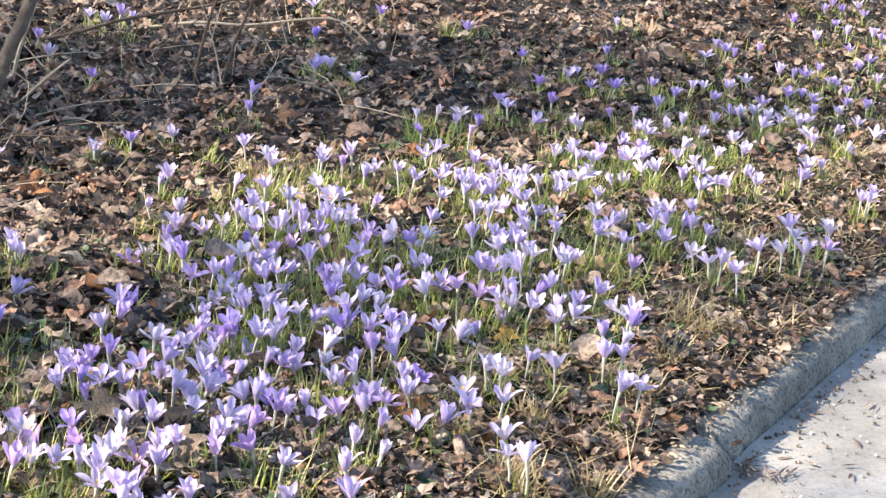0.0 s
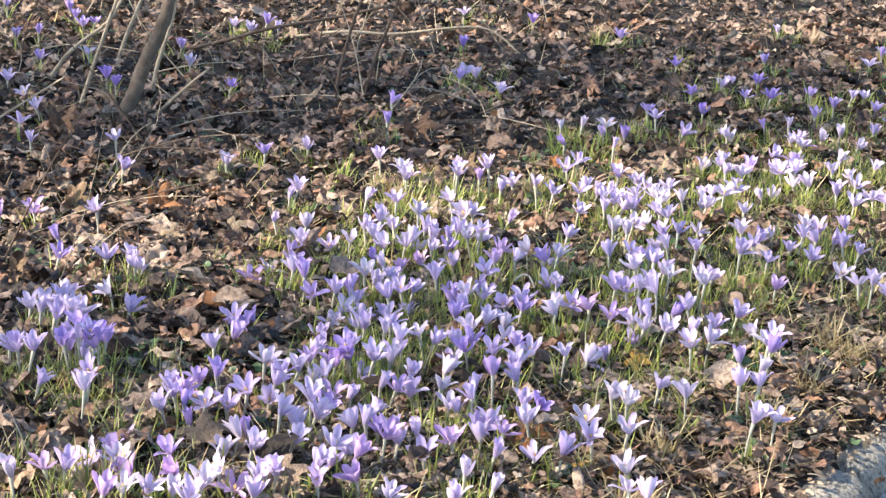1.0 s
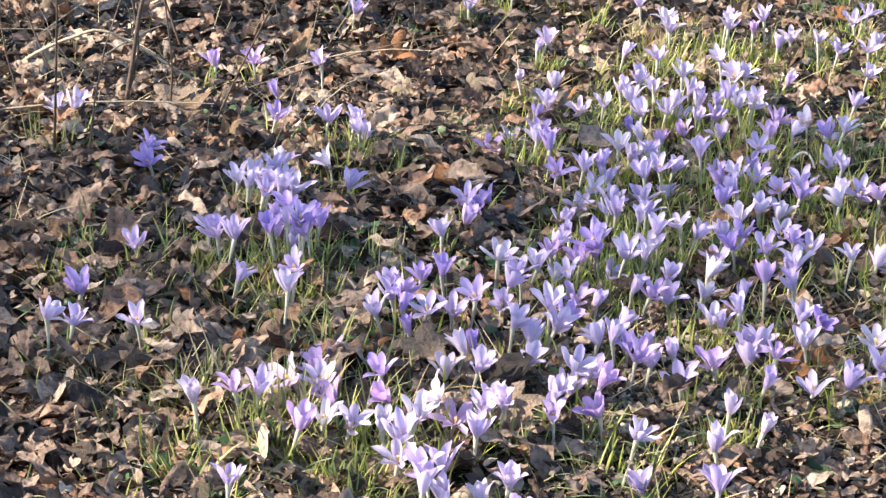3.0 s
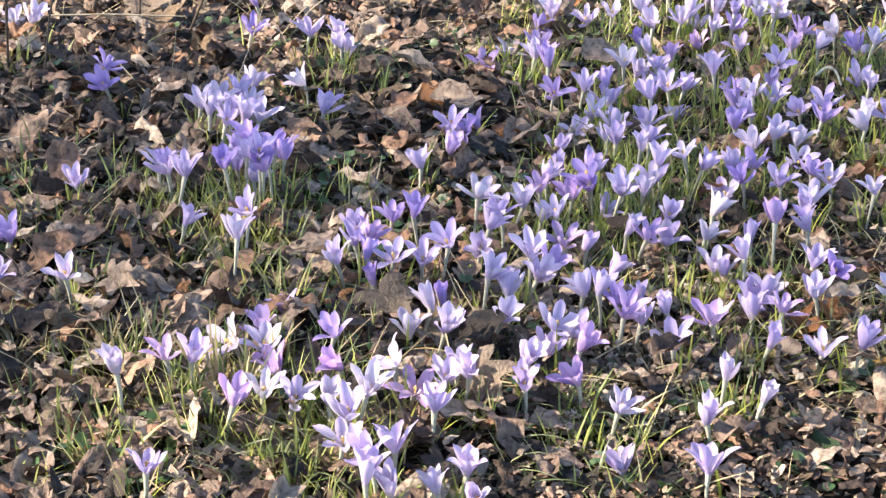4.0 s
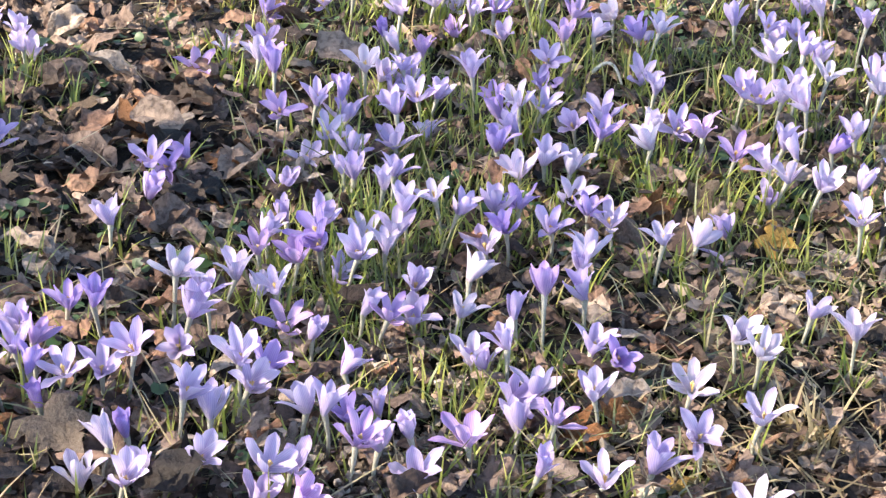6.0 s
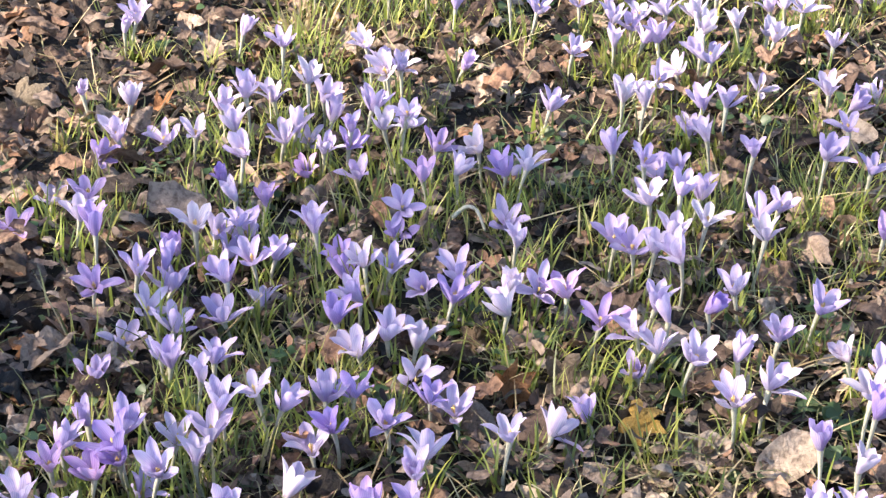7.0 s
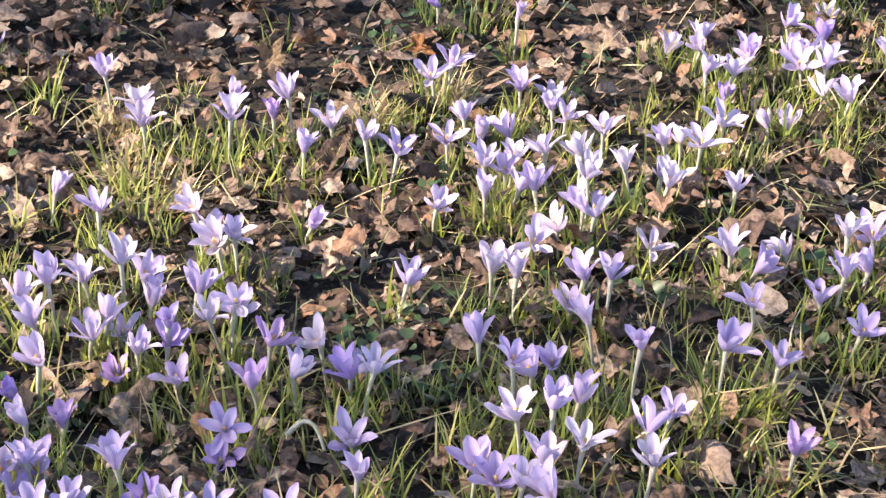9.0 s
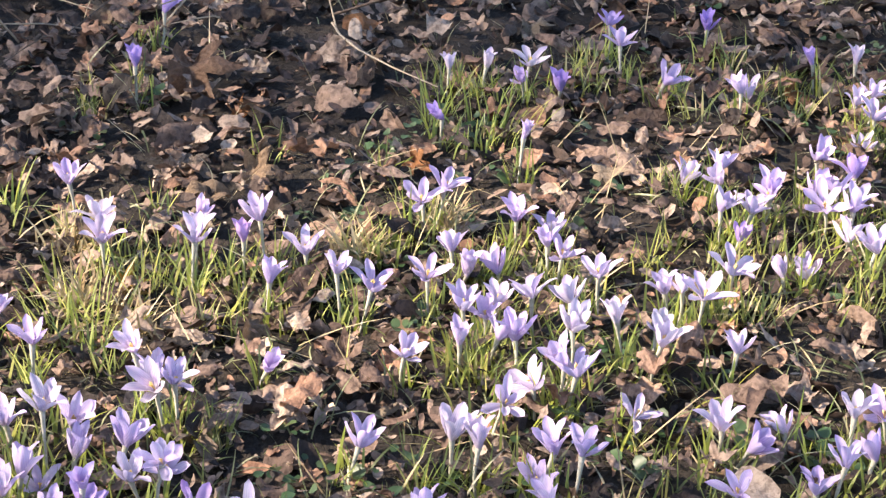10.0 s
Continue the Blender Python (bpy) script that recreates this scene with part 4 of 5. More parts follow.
def build_far_crocuses():
    """The drift of crocuses far off, past counting."""
    sets = {c: [] for c in PETALS}
    stems, tufts = [], []
    blades = [blade_shape(0.07, 0.003, a, 0.3) for a in (0.4, 0.9, 1.4)]
    for x, y, z, kind in FAR_HEADS:
        bud, size, turns = bloom_layout(kind)
        z0 = lie(x, y)
        h = z - z0
        stems.append((int(rng.integers(0, 3)), turn3(rng.uniform(0, 6.3)) @ np.diag((1, 1, h)), np.array((x, y, z0))))
        for yaw, lean, shape, long_, set_ in turns:
            m = pose(x, y, z0 + h - 0.002, 0, 0, yaw) @ pose(0.0013 + set_, 0, 0, 0, lean, 0) @ Matrix.Scale(size * long_, 4)
            sets[kind[0]].append((shape, np.array(m.to_3x3()), np.array(m.translation)))
        for _ in range(5):
            tufts.append((int(rng.integers(0, 3)), turn3(rng.uniform(0, 6.3), 0, rng.uniform(0, 0.3), rng.uniform(0.7, 1.2)), np.array((x + rng.normal(0, 0.006), y + rng.normal(0, 0.006), z0 - 0.004))))
    shapes = [(np.array(v), f) for v, f in PETAL_SHAPES]
    for c, poses in sets.items():
        if poses:
            tagged(scatter("crocus_drift", shapes, poses, PETALS[c]), "distant drift of %s crocus petals" % HUES[c], "crocus", kind="stuff")
    tagged(scatter("crocus_drift_stems", [(np.array(v), f) for v, f in STEM_SHAPES], stems, STEM), "pale stems of the distant crocus drift", "crocus", kind="stuff")
    tagged(scatter("crocus_drift_leaves", blades, tufts, CROCUS_LEAF), "narrow green leaves of the distant crocus drift", "crocus", kind="stuff")


build_far_crocuses()


# ---- dead leaves ----
LOBES = [(0, 1.0), (12, 0.74), (20, 0.66), (29, 0.40), (40, 0.62), (54, 0.93), (64, 0.68), (74, 0.58), (84, 0.36), (98, 0.5), (114, 0.62), (132, 0.44), (160, 0.3), (180, 0.12)]


def leaf_shape(kind, seed):
    """A dry leaf about one unit long: lobed like maple, oval, or narrow; rolled about its midrib, creased and ragged."""
    r = np.random.default_rng(seed)
    edge = []
    if kind == "lobed":
        half = [(radians(a), 0.5 * d * r.uniform(0.85, 1.1)) for a, d in LOBES]
        other = [(radians(-a), 0.5 * d * r.uniform(0.85, 1.1)) for a, d in reversed(LOBES[1:-1])]
        edge = [(d * math.cos(a), d * math.sin(a)) for a, d in half + other]
    else:
        wide = 0.3 if kind == "oval" else 0.15
        for k in range(14):
            a = 2 * math.pi * k / 14
            d = r.uniform(0.86, 1.08)
            edge.append((0.5 * math.cos(a) * d, wide * math.sin(a) * d * (1 - 0.2 * math.cos(a))))
    count = len(edge)
    curl = r.uniform(0.5, 3.4) * r.choice([-1, 1], p=[0.3, 0.7])
    twist, bow, crease, ph = r.uniform(-0.8, 0.8), r.uniform(-1.2, 1.2), r.uniform(0.03, 0.09), r.uniform(0, 6)

    def bent(x, y):
        yy, z = math.sin(curl * y) / curl, (1 - math.cos(curl * y)) / curl
        z += twist * x * yy + bow * x * x * 0.6 + crease * math.sin(14 * x + ph) + crease * 0.8 * math.sin(17 * y + 2 * ph) + 0.12 * abs(yy)
        return x, yy, z
    v = [bent(0, 0)]
    for s in (0.45, 0.8, 1.0):
        v.extend([bent(x * s, y * s) for x, y in edge])
    f = [(0, 1 + k, 1 + (k + 1) % count) for k in range(count)]
    for ring in range(2):
        b = 1 + ring * count
        f += [(b + k, b + count + k, b + count + (k + 1) % count, b + (k + 1) % count) for k in range(count)]
    return np.array(v, float), f


def chip_shape(seed):
    """A torn scrap of leaf, ragged at the edge, rolled and bent along its length."""
    r = np.random.default_rng(seed)
    count = 9
    roll, bow, wide = r.uniform(-2.2, 2.2), r.uniform(-1.1, 1.1), r.uniform(0.2, 0.65)
    v = [(0, 0, 0)]
    for k in range(count):
        a = 2 * math.pi * k / count
        d = r.uniform(0.32, 0.56)
        x, y = d * math.cos(a), wide * d * math.sin(a)
        v.append((x, y, roll * y * y + bow * x * x + r.uniform(-0.03, 0.03)))
    return np.array(v), [(0, 1 + k, 1 + (k + 1) % count) for k in range(count)]


LEAVES = [leaf_shape(("lobed", "oval", "lobed", "narrow", "oval", "lobed")[k % 6], 200 + k) for k in range(24)]
CHIPS = [chip_shape(300 + k) for k in range(16)]
LEAF_MESHES = {(c, k): data_mesh("dead_leaf", LEAVES[k][0].tolist(), LEAVES[k][1], m) for c, (m, _) in LEAF_LOOK.items() for k in range(24)}


def lay_leaves(rows):
    """Single large leaves: place, size, colour, and how they lie: flat, standing on edge, or lifted."""
    for x, y, size, look_, way in rows:
        k = int(rng.choice([1, 4, 7, 10, 13, 16])) if look_ == "n" else int(rng.choice([0, 2, 5, 6, 8, 11, 12, 14, 17, 18])) if size > 0.055 else int(rng.integers(0, 24))
        ob = new("ground_leaf" if look_ == "n" else "dead_leaf", LEAF_MESHES[look_, k])
        tilt = {"f": (rng.normal(6, 8), rng.normal(0, 8)), "s": (rng.uniform(35, 60), rng.normal(0, 12)), "l": (rng.uniform(14, 28), rng.normal(0, 12))}[way]
        m = pose(x, y, 0, *tilt, rng.uniform(-50, 50)) @ Matrix.Scale(size * 1.0, 4)
        low = min((m @ vert.co).z - lie(x, y) for vert in ob.data.vertices)
        ob.matrix_world = Matrix.Translation((0, 0, 0.004 - low)) @ m
        lies = {"f": "lying flat on the litter", "s": "curled, standing on edge", "l": "lifted from the litter"}[way]
        if look_ == "n":
            tagged(ob, "dull green rounded leaf of a ground weed", "leaf", "green ground leaves")
        else:
            tagged(ob, "large %s dead leaf, dry, %s" % (LEAF_LOOK[look_][1], lies), "dead leaf", "large dead leaves")


lay_leaves([
    (-0.802, -0.063, 0.050, "c", "f"), (-0.763, -0.031, 0.040, "c", "s"), (-0.847, 0.058, 0.060, "t", "s"), (-0.498, 0.069, 0.090, "g", "s"),
    (-0.399, 0.094, 0.045, "t", "f"), (-0.900, 0.094, 0.050, "b", "f"), (-0.218, 0.099, 0.040, "n", "f"), (-0.288, 0.117, 0.050, "b", "f"),
    (-0.617, 0.132, 0.060, "b", "f"), (-0.244, 0.149, 0.030, "n", "f"), (-0.323, 0.150, 0.035, "n", "s"), (-0.784, 0.160, 0.060, "o", "f"),
    (-0.180, 0.169, 0.030, "n", "f"), (-0.605, 0.201, 0.110, "g", "f"), (-0.651, 0.208, 0.050, "o", "f"), (-0.743, 0.208, 0.050, "t", "s"),
    (-0.178, 0.228, 0.050, "y", "f"), (-0.141, 0.234, 0.070, "o", "f"), (-0.835, 0.258, 0.060, "b", "f"), (-0.249, 0.284, 0.060, "o", "s"),
    (0.190, 0.300, 0.022, "b", "s"), (-0.219, 0.304, 0.050, "o", "s"), (-0.893, 0.355, 0.060, "g", "f"), (-1.031, 0.356, 0.070, "b", "l"),
    (-0.205, 0.363, 0.045, "c", "s"), (-0.657, 0.412, 0.035, "o", "f"), (-0.203, 0.518, 0.060, "t", "f"), (-1.096, 0.569, 0.070, "g", "f"),
    (-0.207, 0.579, 0.050, "g", "s"), (-0.084, 0.587, 0.060, "y", "s"),
])
lay_leaves([
    (-0.672, 0.589, 0.070, "b", "f"), (-0.182, 0.629, 0.060, "o", "s"), (0.047, 0.632, 0.040, "n", "f"), (-0.566, 0.642, 0.060, "o", "f"),
    (-0.141, 0.644, 0.070, "g", "s"), (-0.658, 0.704, 0.080, "o", "s"), (-0.211, 0.707, 0.050, "t", "s"), (-0.708, 0.731, 0.050, "t", "f"),
    (0.317, 0.736, 0.030, "y", "f"), (0.357, 0.744, 0.045, "t", "f"), (-0.949, 0.776, 0.070, "t", "s"), (-0.519, 0.842, 0.050, "b", "s"),
    (-1.027, 0.860, 0.090, "t", "f"), (0.099, 0.887, 0.050, "b", "s"), (-1.060, 0.891, 0.100, "g", "f"), (-1.131, 0.895, 0.050, "o", "f"),
    (-1.069, 0.936, 0.070, "c", "f"), (-1.003, 0.960, 0.050, "c", "s"), (0.534, 0.977, 0.050, "t", "f"), (-0.647, 1.050, 0.050, "c", "f"),
    (-1.272, 1.053, 0.080, "g", "f"), (-0.770, 1.072, 0.070, "c", "l"), (-0.684, 1.110, 0.070, "c", "l"), (-0.546, 1.123, 0.050, "o", "f"),
    (-0.289, 1.127, 0.080, "g", "f"), (-1.082, 1.134, 0.040, "t", "s"), (-0.138, 1.187, 0.030, "c", "s"), (-0.956, 1.217, 0.070, "t", "s"),
    (-0.819, 1.246, 0.100, "o", "l"), (-0.960, 1.248, 0.090, "t", "s"),
])
lay_leaves([
    (-0.266, 1.281, 0.060, "t", "l"), (-0.142, 1.316, 0.045, "t", "s"), (-0.392, 1.363, 0.050, "y", "s"), (-0.755, 1.389, 0.080, "g", "f"),
    (-0.756, 1.469, 0.110, "t", "f"), (-0.356, 1.496, 0.060, "c", "f"), (-0.203, 1.541, 0.030, "n", "f"), (-0.348, 1.545, 0.050, "t", "f"),
    (-0.314, 1.595, 0.070, "t", "s"), (-0.381, 1.602, 0.060, "g", "f"), (-0.109, 1.627, 0.025, "n", "f"), (0.033, 1.634, 0.060, "c", "f"),
    (-0.157, 1.644, 0.050, "o", "s"), (-0.565, 1.675, 0.080, "g", "l"), (-1.080, 1.707, 0.110, "b", "l"), (-0.358, 1.744, 0.045, "o", "f"),
    (-1.107, 1.771, 0.070, "t", "s"), (-0.420, 1.799, 0.120, "b", "l"), (-1.021, 1.821, 0.060, "t", "l"), (-0.843, 1.827, 0.100, "g", "f"),
    (0.241, 1.862, 0.040, "o", "s"), (-0.857, 1.871, 0.080, "g", "l"), (-0.227, 1.877, 0.050, "t", "s"), (-0.251, 1.990, 0.050, "o", "s"),
    (-0.553, 1.992, 0.080, "t", "f"), (-0.053, 2.023, 0.060, "c", "f"), (-0.649, 2.038, 0.100, "c", "f"), (-0.009, 2.901, 0.060, "c", "s"),
    (0.522, 2.954, 0.100, "c", "f"), (-0.132, 2.963, 0.080, "o", "s"),
])


SPOTS = np.array(FLOWER_SPOTS)


def crowd(x, y, reach=0.07):
    """How thickly flowers stand round a place."""
    d2 = (SPOTS[:, 0] - x) ** 2 + (SPOTS[:, 1] - y) ** 2
    return float(np.exp(-d2 / (2 * reach ** 2)).sum())


def in_bed(x, y):
    return beyond_kerb(x, y) < -0.046 + 0.022 * noise.noise((x * 14, y * 14, 3.0))


def random_place():
    """A place in the seen part of the bed, thicker where the camera passes near."""
    while True:
        y = -0.25 + 4.6 * rng.uniform(0, 1) ** 1.35
        x = rng.uniform(-1.25 - 0.32 * max(y, 0), 0.45 + 0.36 * y)
        if in_bed(x, y):
            return x, y


def spread_litter():
    poses = []
    for _ in range(15000):
        x, y = random_place()
        deep = x < -0.5 or y > 1.75
        s = float(np.clip(rng.lognormal(math.log(0.043 if deep else 0.029), 0.40), 0.014, 0.058))
        poses.append((int(rng.integers(0, 24)), turn3(rng.uniform(0, 6.3), rng.normal(0, 0.36), rng.normal(0, 0.32), s), np.array((x, y, lie(x, y) + 0.003 + abs(rng.normal(0, 0.012))))))
    tagged(scatter("leaf_litter", LEAVES, poses, LITTER), "thick layer of dry brown fallen leaves", "leaf litter", kind="stuff")
    poses = []
    for _ in range(40000):
        x, y = random_place()
        s = float(np.clip(rng.lognormal(math.log(0.014), 0.5), 0.004, 0.04))
        poses.append((int(rng.integers(0, 16)), turn3(rng.uniform(0, 6.3), rng.normal(0, 0.45), rng.normal(0, 0.4), s), np.array((x, y, lie(x, y) + 0.004 + abs(rng.normal(0, 0.009))))))
    tagged(scatter("leaf_scraps", CHIPS, poses, LITTER), "torn scraps of dry brown leaves", "leaf litter", kind="stuff")


spread_litter()


def spread_edge_scraps():
    """Bleached, finer scraps on the trodden strip beside the kerb."""
    r = np.random.default_rng(91)
    poses = []
    for _ in range(4600):
        p = KERB_A + KERB_U * r.uniform(-0.5, 2.4) + Vector((KERB_U.y, -KERB_U.x)) * (-0.03 - 0.31 * r.uniform() ** 1.2)
        s = float(np.clip(r.lognormal(math.log(0.013), 0.5), 0.004, 0.035))
        poses.append((int(r.integers(0, 16)), turn3(r.uniform(0, 6.3), r.normal(0, 0.4), r.normal(0, 0.35), s), np.array((p.x, p.y, max(lie(p.x, p.y) + 0.006, 0.018) + abs(r.normal(0, 0.006))))))
    tagged(scatter("edge_scraps", CHIPS, poses, PALE_LITTER), "bleached leaf scraps on the strip beside the kerb", "leaf litter", kind="stuff")


spread_edge_scraps()


def spread_outer_litter():
    """The same litter going on beyond the flowers, with larger leaves."""
    r = np.random.default_rng(77)
    poses = []
    while len(poses) < 18000:
        close = len(poses) >= 9000   # thicker next to the bed
        x, y = (r.normal(-1.2, 1.4), r.normal(0.8, 2.2)) if close else (r.uniform(-6.5, 4.5), r.uniform(-4.5, 8.0))
        inside = -0.2 < y < 4.3 and -1.2 - 0.3 * y < x < 0.5 + 0.36 * y
        if inside or beyond_kerb(x, y) > -0.06:
            continue
        poses.append((int(r.integers(0, 24)), turn3(r.uniform(0, 6.3), r.normal(0, 0.3), r.normal(0, 0.3), r.uniform(0.03, 0.09) if close else r.uniform(0.05, 0.13)), np.array((x, y, lie(x, y) + 0.012))))
    tagged(scatter("outer_leaf_litter", LEAVES, poses, LITTER, False), "brown fallen leaves covering the ground round the bed", "leaf litter", kind="stuff")


spread_outer_litter()


def spread_grass():
    shapes = [blade_shape(1.0, w, a, 0.2, 4) for w, a in ((0.026, 0.15), (0.026, 0.35), (0.024, 0.6), (0.028, 1.1), (0.026, 0.25))]
    green, straw = [], []

    def blade(x, y, low, high, wide, lean=0.45):
        ln = rng.uniform(low, high)
        t = turn3(rng.uniform(0, 6.3), rng.normal(0, 0.15), rng.uniform(0, lean)) @ np.diag((ln, wide / 0.025 * rng.uniform(0.6, 1.2), ln))
        green.append((int(rng.integers(0, 5)), t, np.array((x, y, lie(x, y) - 0.003))))
    tufts = 0
    while tufts < 620:
        x, y = random_place()
        patch = 0.45 + 0.9 * noise.noise((x * 7, y * 7, 1.7))
        by_kerb = max(0.0, min(1.0, (-0.22 - beyond_kerb(x, y)) / 0.12))
        if math.hypot(x + 0.375, y - 0.17) < 0.07:
            continue
        if rng.uniform() > min(1.0, 0.004 + 0.45 * crowd(x, y, 0.042)) * max(patch, 0.05) * (0.04 + 0.96 * by_kerb) * openness(x, y):
            continue
        tufts += 1
        tall = rng.uniform(0.036, 0.07)
        for _ in range(int(rng.integers(8, 20))):
            blade(x + rng.normal(0, 0.009), y + rng.normal(0, 0.009), tall * 0.55, tall, 0.0022)
    for _ in range(2600):
        x, y = random_place()
        if rng.uniform() < 0.1 + 0.2 * crowd(x, y) and beyond_kerb(x, y) < -0.28 and rng.uniform() < 0.3 + openness(x, y):
            blade(x, y, 0.02, 0.06, 0.002, 0.9)
    faded = []
    bent = [blade_shape(1.0, 0.025, a, 0.2, 6) for a in (0.9, 1.4, 1.9, 2.4, 2.8)]
    while len(faded) < 5200:
        x, y = random_place()
        if rng.uniform() > 0.06 + 0.35 * crowd(x, y, 0.06) * openness(x, y) or beyond_kerb(x, y) > -0.2:
            continue
        ln = rng.uniform(0.03, 0.085)
        t = turn3(rng.uniform(0, 6.3), rng.normal(0, 0.5), rng.uniform(0.1, 0.9)) @ np.diag((ln, rng.uniform(0.0013, 0.0021) / 0.025, ln * 0.8))
        faded.append((int(rng.integers(0, 5)), t, np.array((x, y, lie(x, y) + 0.002))))
    tagged(scatter("faded_grass", bent, faded, FADED_GRASS), "thin faded grass blades arching over the litter", "grass", kind="stuff")
    for _ in range(2200):
        d, run = rng.uniform(-0.36, -0.06), rng.uniform(-0.4, 1.7)
        p = KERB_A + KERB_U * run + Vector((KERB_U.y, -KERB_U.x)) * d
        ln = rng.uniform(0.02, 0.06)
        t = turn3(rng.uniform(0, 6.3), rng.normal(0, 0.4), rng.uniform(0.6, 1.4)) @ np.diag((ln, 0.0016 / 0.025, ln))
        straw.append((int(rng.integers(0, 5)), t, np.array((p.x, p.y, lie(p.x, p.y) + 0.008))))
    for _ in range(3200):
        x, y = random_place()
        ln = rng.uniform(0.015, 0.10)
        t = turn3(rng.uniform(0, 6.3), rng.normal(0, 0.4), rng.uniform(0.5, 1.35)) @ np.diag((ln, ln * 0.0014 / (0.025 * ln), ln))
        straw.append((int(rng.integers(0, 5)), t, np.array((x, y, lie(x, y) + 0.006))))
    tagged(scatter("grass", shapes, green, GRASS), "thin green and yellowing grass between the crocuses", "grass", kind="stuff")
    tagged(scatter("dry_grass", shapes, straw, STRAW), "dry straw-coloured grass stalks on the litter", "dry grass", kind="stuff")


spread_grass()


def spread_weeds():
    """Small round-leaved weeds close to the soil."""
    v, f = [(0, 0, 0)], []
    for k in range(8):
        a = 2 * math.pi * k / 8
        v.append((0.5 + 0.5 * math.cos(a), 0.45 * math.sin(a), 0.1 * math.cos(2 * a)))
    v[0] = (0.5, 0, -0.08)
    f = [(0, 1 + k, 1 + (k + 1) % 8) for k in range(8)]
    shapes = [(np.array(v), f)]
    poses = []
    while len(poses) < 3200:
        x, y = random_place()
        if noise.noise((x * 4, y * 4, 6.0)) < -0.02 or rng.uniform() > 0.25 + 0.3 * crowd(x, y):
            continue
        for _ in range(int(rng.integers(3, 7))):
            s = rng.uniform(0.006, 0.014)
            poses.append((0, turn3(rng.uniform(0, 6.3), rng.normal(0, 0.3), rng.normal(-0.2, 0.25), s), np.array((x + rng.normal(0, 0.008), y + rng.normal(0, 0.008), lie(x, y) + rng.uniform(0.006, 0.02)))))
    tagged(scatter("ground_weeds", shapes, poses, WEED), "low dark green round-leaved weeds", "weeds", kind="stuff")


spread_weeds()


def spread_grit():
    """Crumbs of soil and small stones, thick in one bare patch, sparse on the path."""
    r = np.random.default_rng(5)
    cube = [(x, y, z) for x in (-1, 1) for y in (-1, 1) for z in (-1, 1)]
    faces = [(0, 1, 3, 2), (4, 6, 7, 5), (0, 4, 5, 1), (2, 3, 7, 6), (0, 2, 6, 4), (1, 5, 7, 3)]
    shapes = [(np.array(cube) * r.uniform(0.55, 1.0, (8, 3)) * 0.5, faces) for _ in range(8)]
    poses = []
    for _ in range(1400):
        x, y = r.normal(-0.375, 0.05), r.normal(0.2, 0.09)
        poses.append((int(r.integers(0, 8)), turn3(r.uniform(0, 6.3), r.uniform(0, 3), 0, r.uniform(0.0025, 0.007)), np.array((x, y, lie(x, y) + 0.008 + abs(r.normal(0, 0.005))))))
    for _ in range(3500):
        x, y = random_place()
        poses.append((int(r.integers(0, 8)), turn3(r.uniform(0, 6.3), r.uniform(0, 3), 0, r.uniform(0.002, 0.005)), np.array((x, y, lie(x, y) + 0.002))))
    n = Vector((KERB_U.y, -KERB_U.x))
    for _ in range(260):
        p = KERB_A + KERB_U * r.uniform(-0.6, 1.3) + n * (0.01 + r.exponential(0.1))
        poses.append((int(r.integers(0, 8)), turn3(r.uniform(0, 6.3), r.uniform(0, 3), 0, r.uniform(0.0015, 0.005)), np.array((p.x, p.y, -0.0285))))
    pale = []
    for _ in range(150):
        p = KERB_A + KERB_U * r.uniform(-0.6, 1.3) + n * (0.015 + r.exponential(0.16))
        pale.append((int(r.integers(0, 8)), turn3(r.uniform(0, 6.3), r.uniform(0, 3), 0, r.uniform(0.002, 0.0065)) @ np.diag((1.0, 0.8, 0.5)), np.array((p.x, p.y, -0.0285))))
    for _ in range(260):
        p = KERB_A + KERB_U * r.uniform(-0.6, 1.6) + n * (0.008 + r.exponential(0.012))
        poses.append((int(r.integers(0, 8)), turn3(r.uniform(0, 6.3), r.uniform(0, 3), 0, r.uniform(0.0015, 0.006)), np.array((p.x, p.y, -0.026))))
    bits = []
    for _ in range(150):
        p = KERB_A + KERB_U * r.uniform(-0.6, 1.4) + n * (0.01 + r.exponential(0.1))
        bits.append((int(r.integers(0, 16)), turn3(r.uniform(0, 6.3), r.normal(0, 0.1), r.normal(0, 0.15), 1.0) @ np.diag((r.uniform(0.008, 0.035), r.uniform(0.003, 0.012), 0.01)), np.array((p.x, p.y, -0.0265))))
    for _ in range(40):
        p = KERB_A + KERB_U * r.normal(0.02, 0.02) + n * (0.012 + r.exponential(0.022))
        bits.append((int(r.integers(0, 16)), turn3(r.uniform(0, 6.3), r.normal(0, 0.3), r.normal(0, 0.3), 1.0) @ np.diag((r.uniform(0.01, 0.035), r.uniform(0.004, 0.012), 0.012)), np.array((p.x, p.y, -0.024))))
    tagged(scatter("path_scraps", CHIPS, bits, LITTER, False), "dark leaf scraps blown onto the path", "leaf litter", kind="stuff")
    tagged(scatter("path_grit", shapes, pale, PEBBLE, False), "pale crumbs and flakes scattered on the path", "grit", kind="stuff")
    tagged(scatter("grit", shapes, poses, GRIT, False), "loose soil crumbs and small stones", "grit", kind="stuff")


spread_grit()


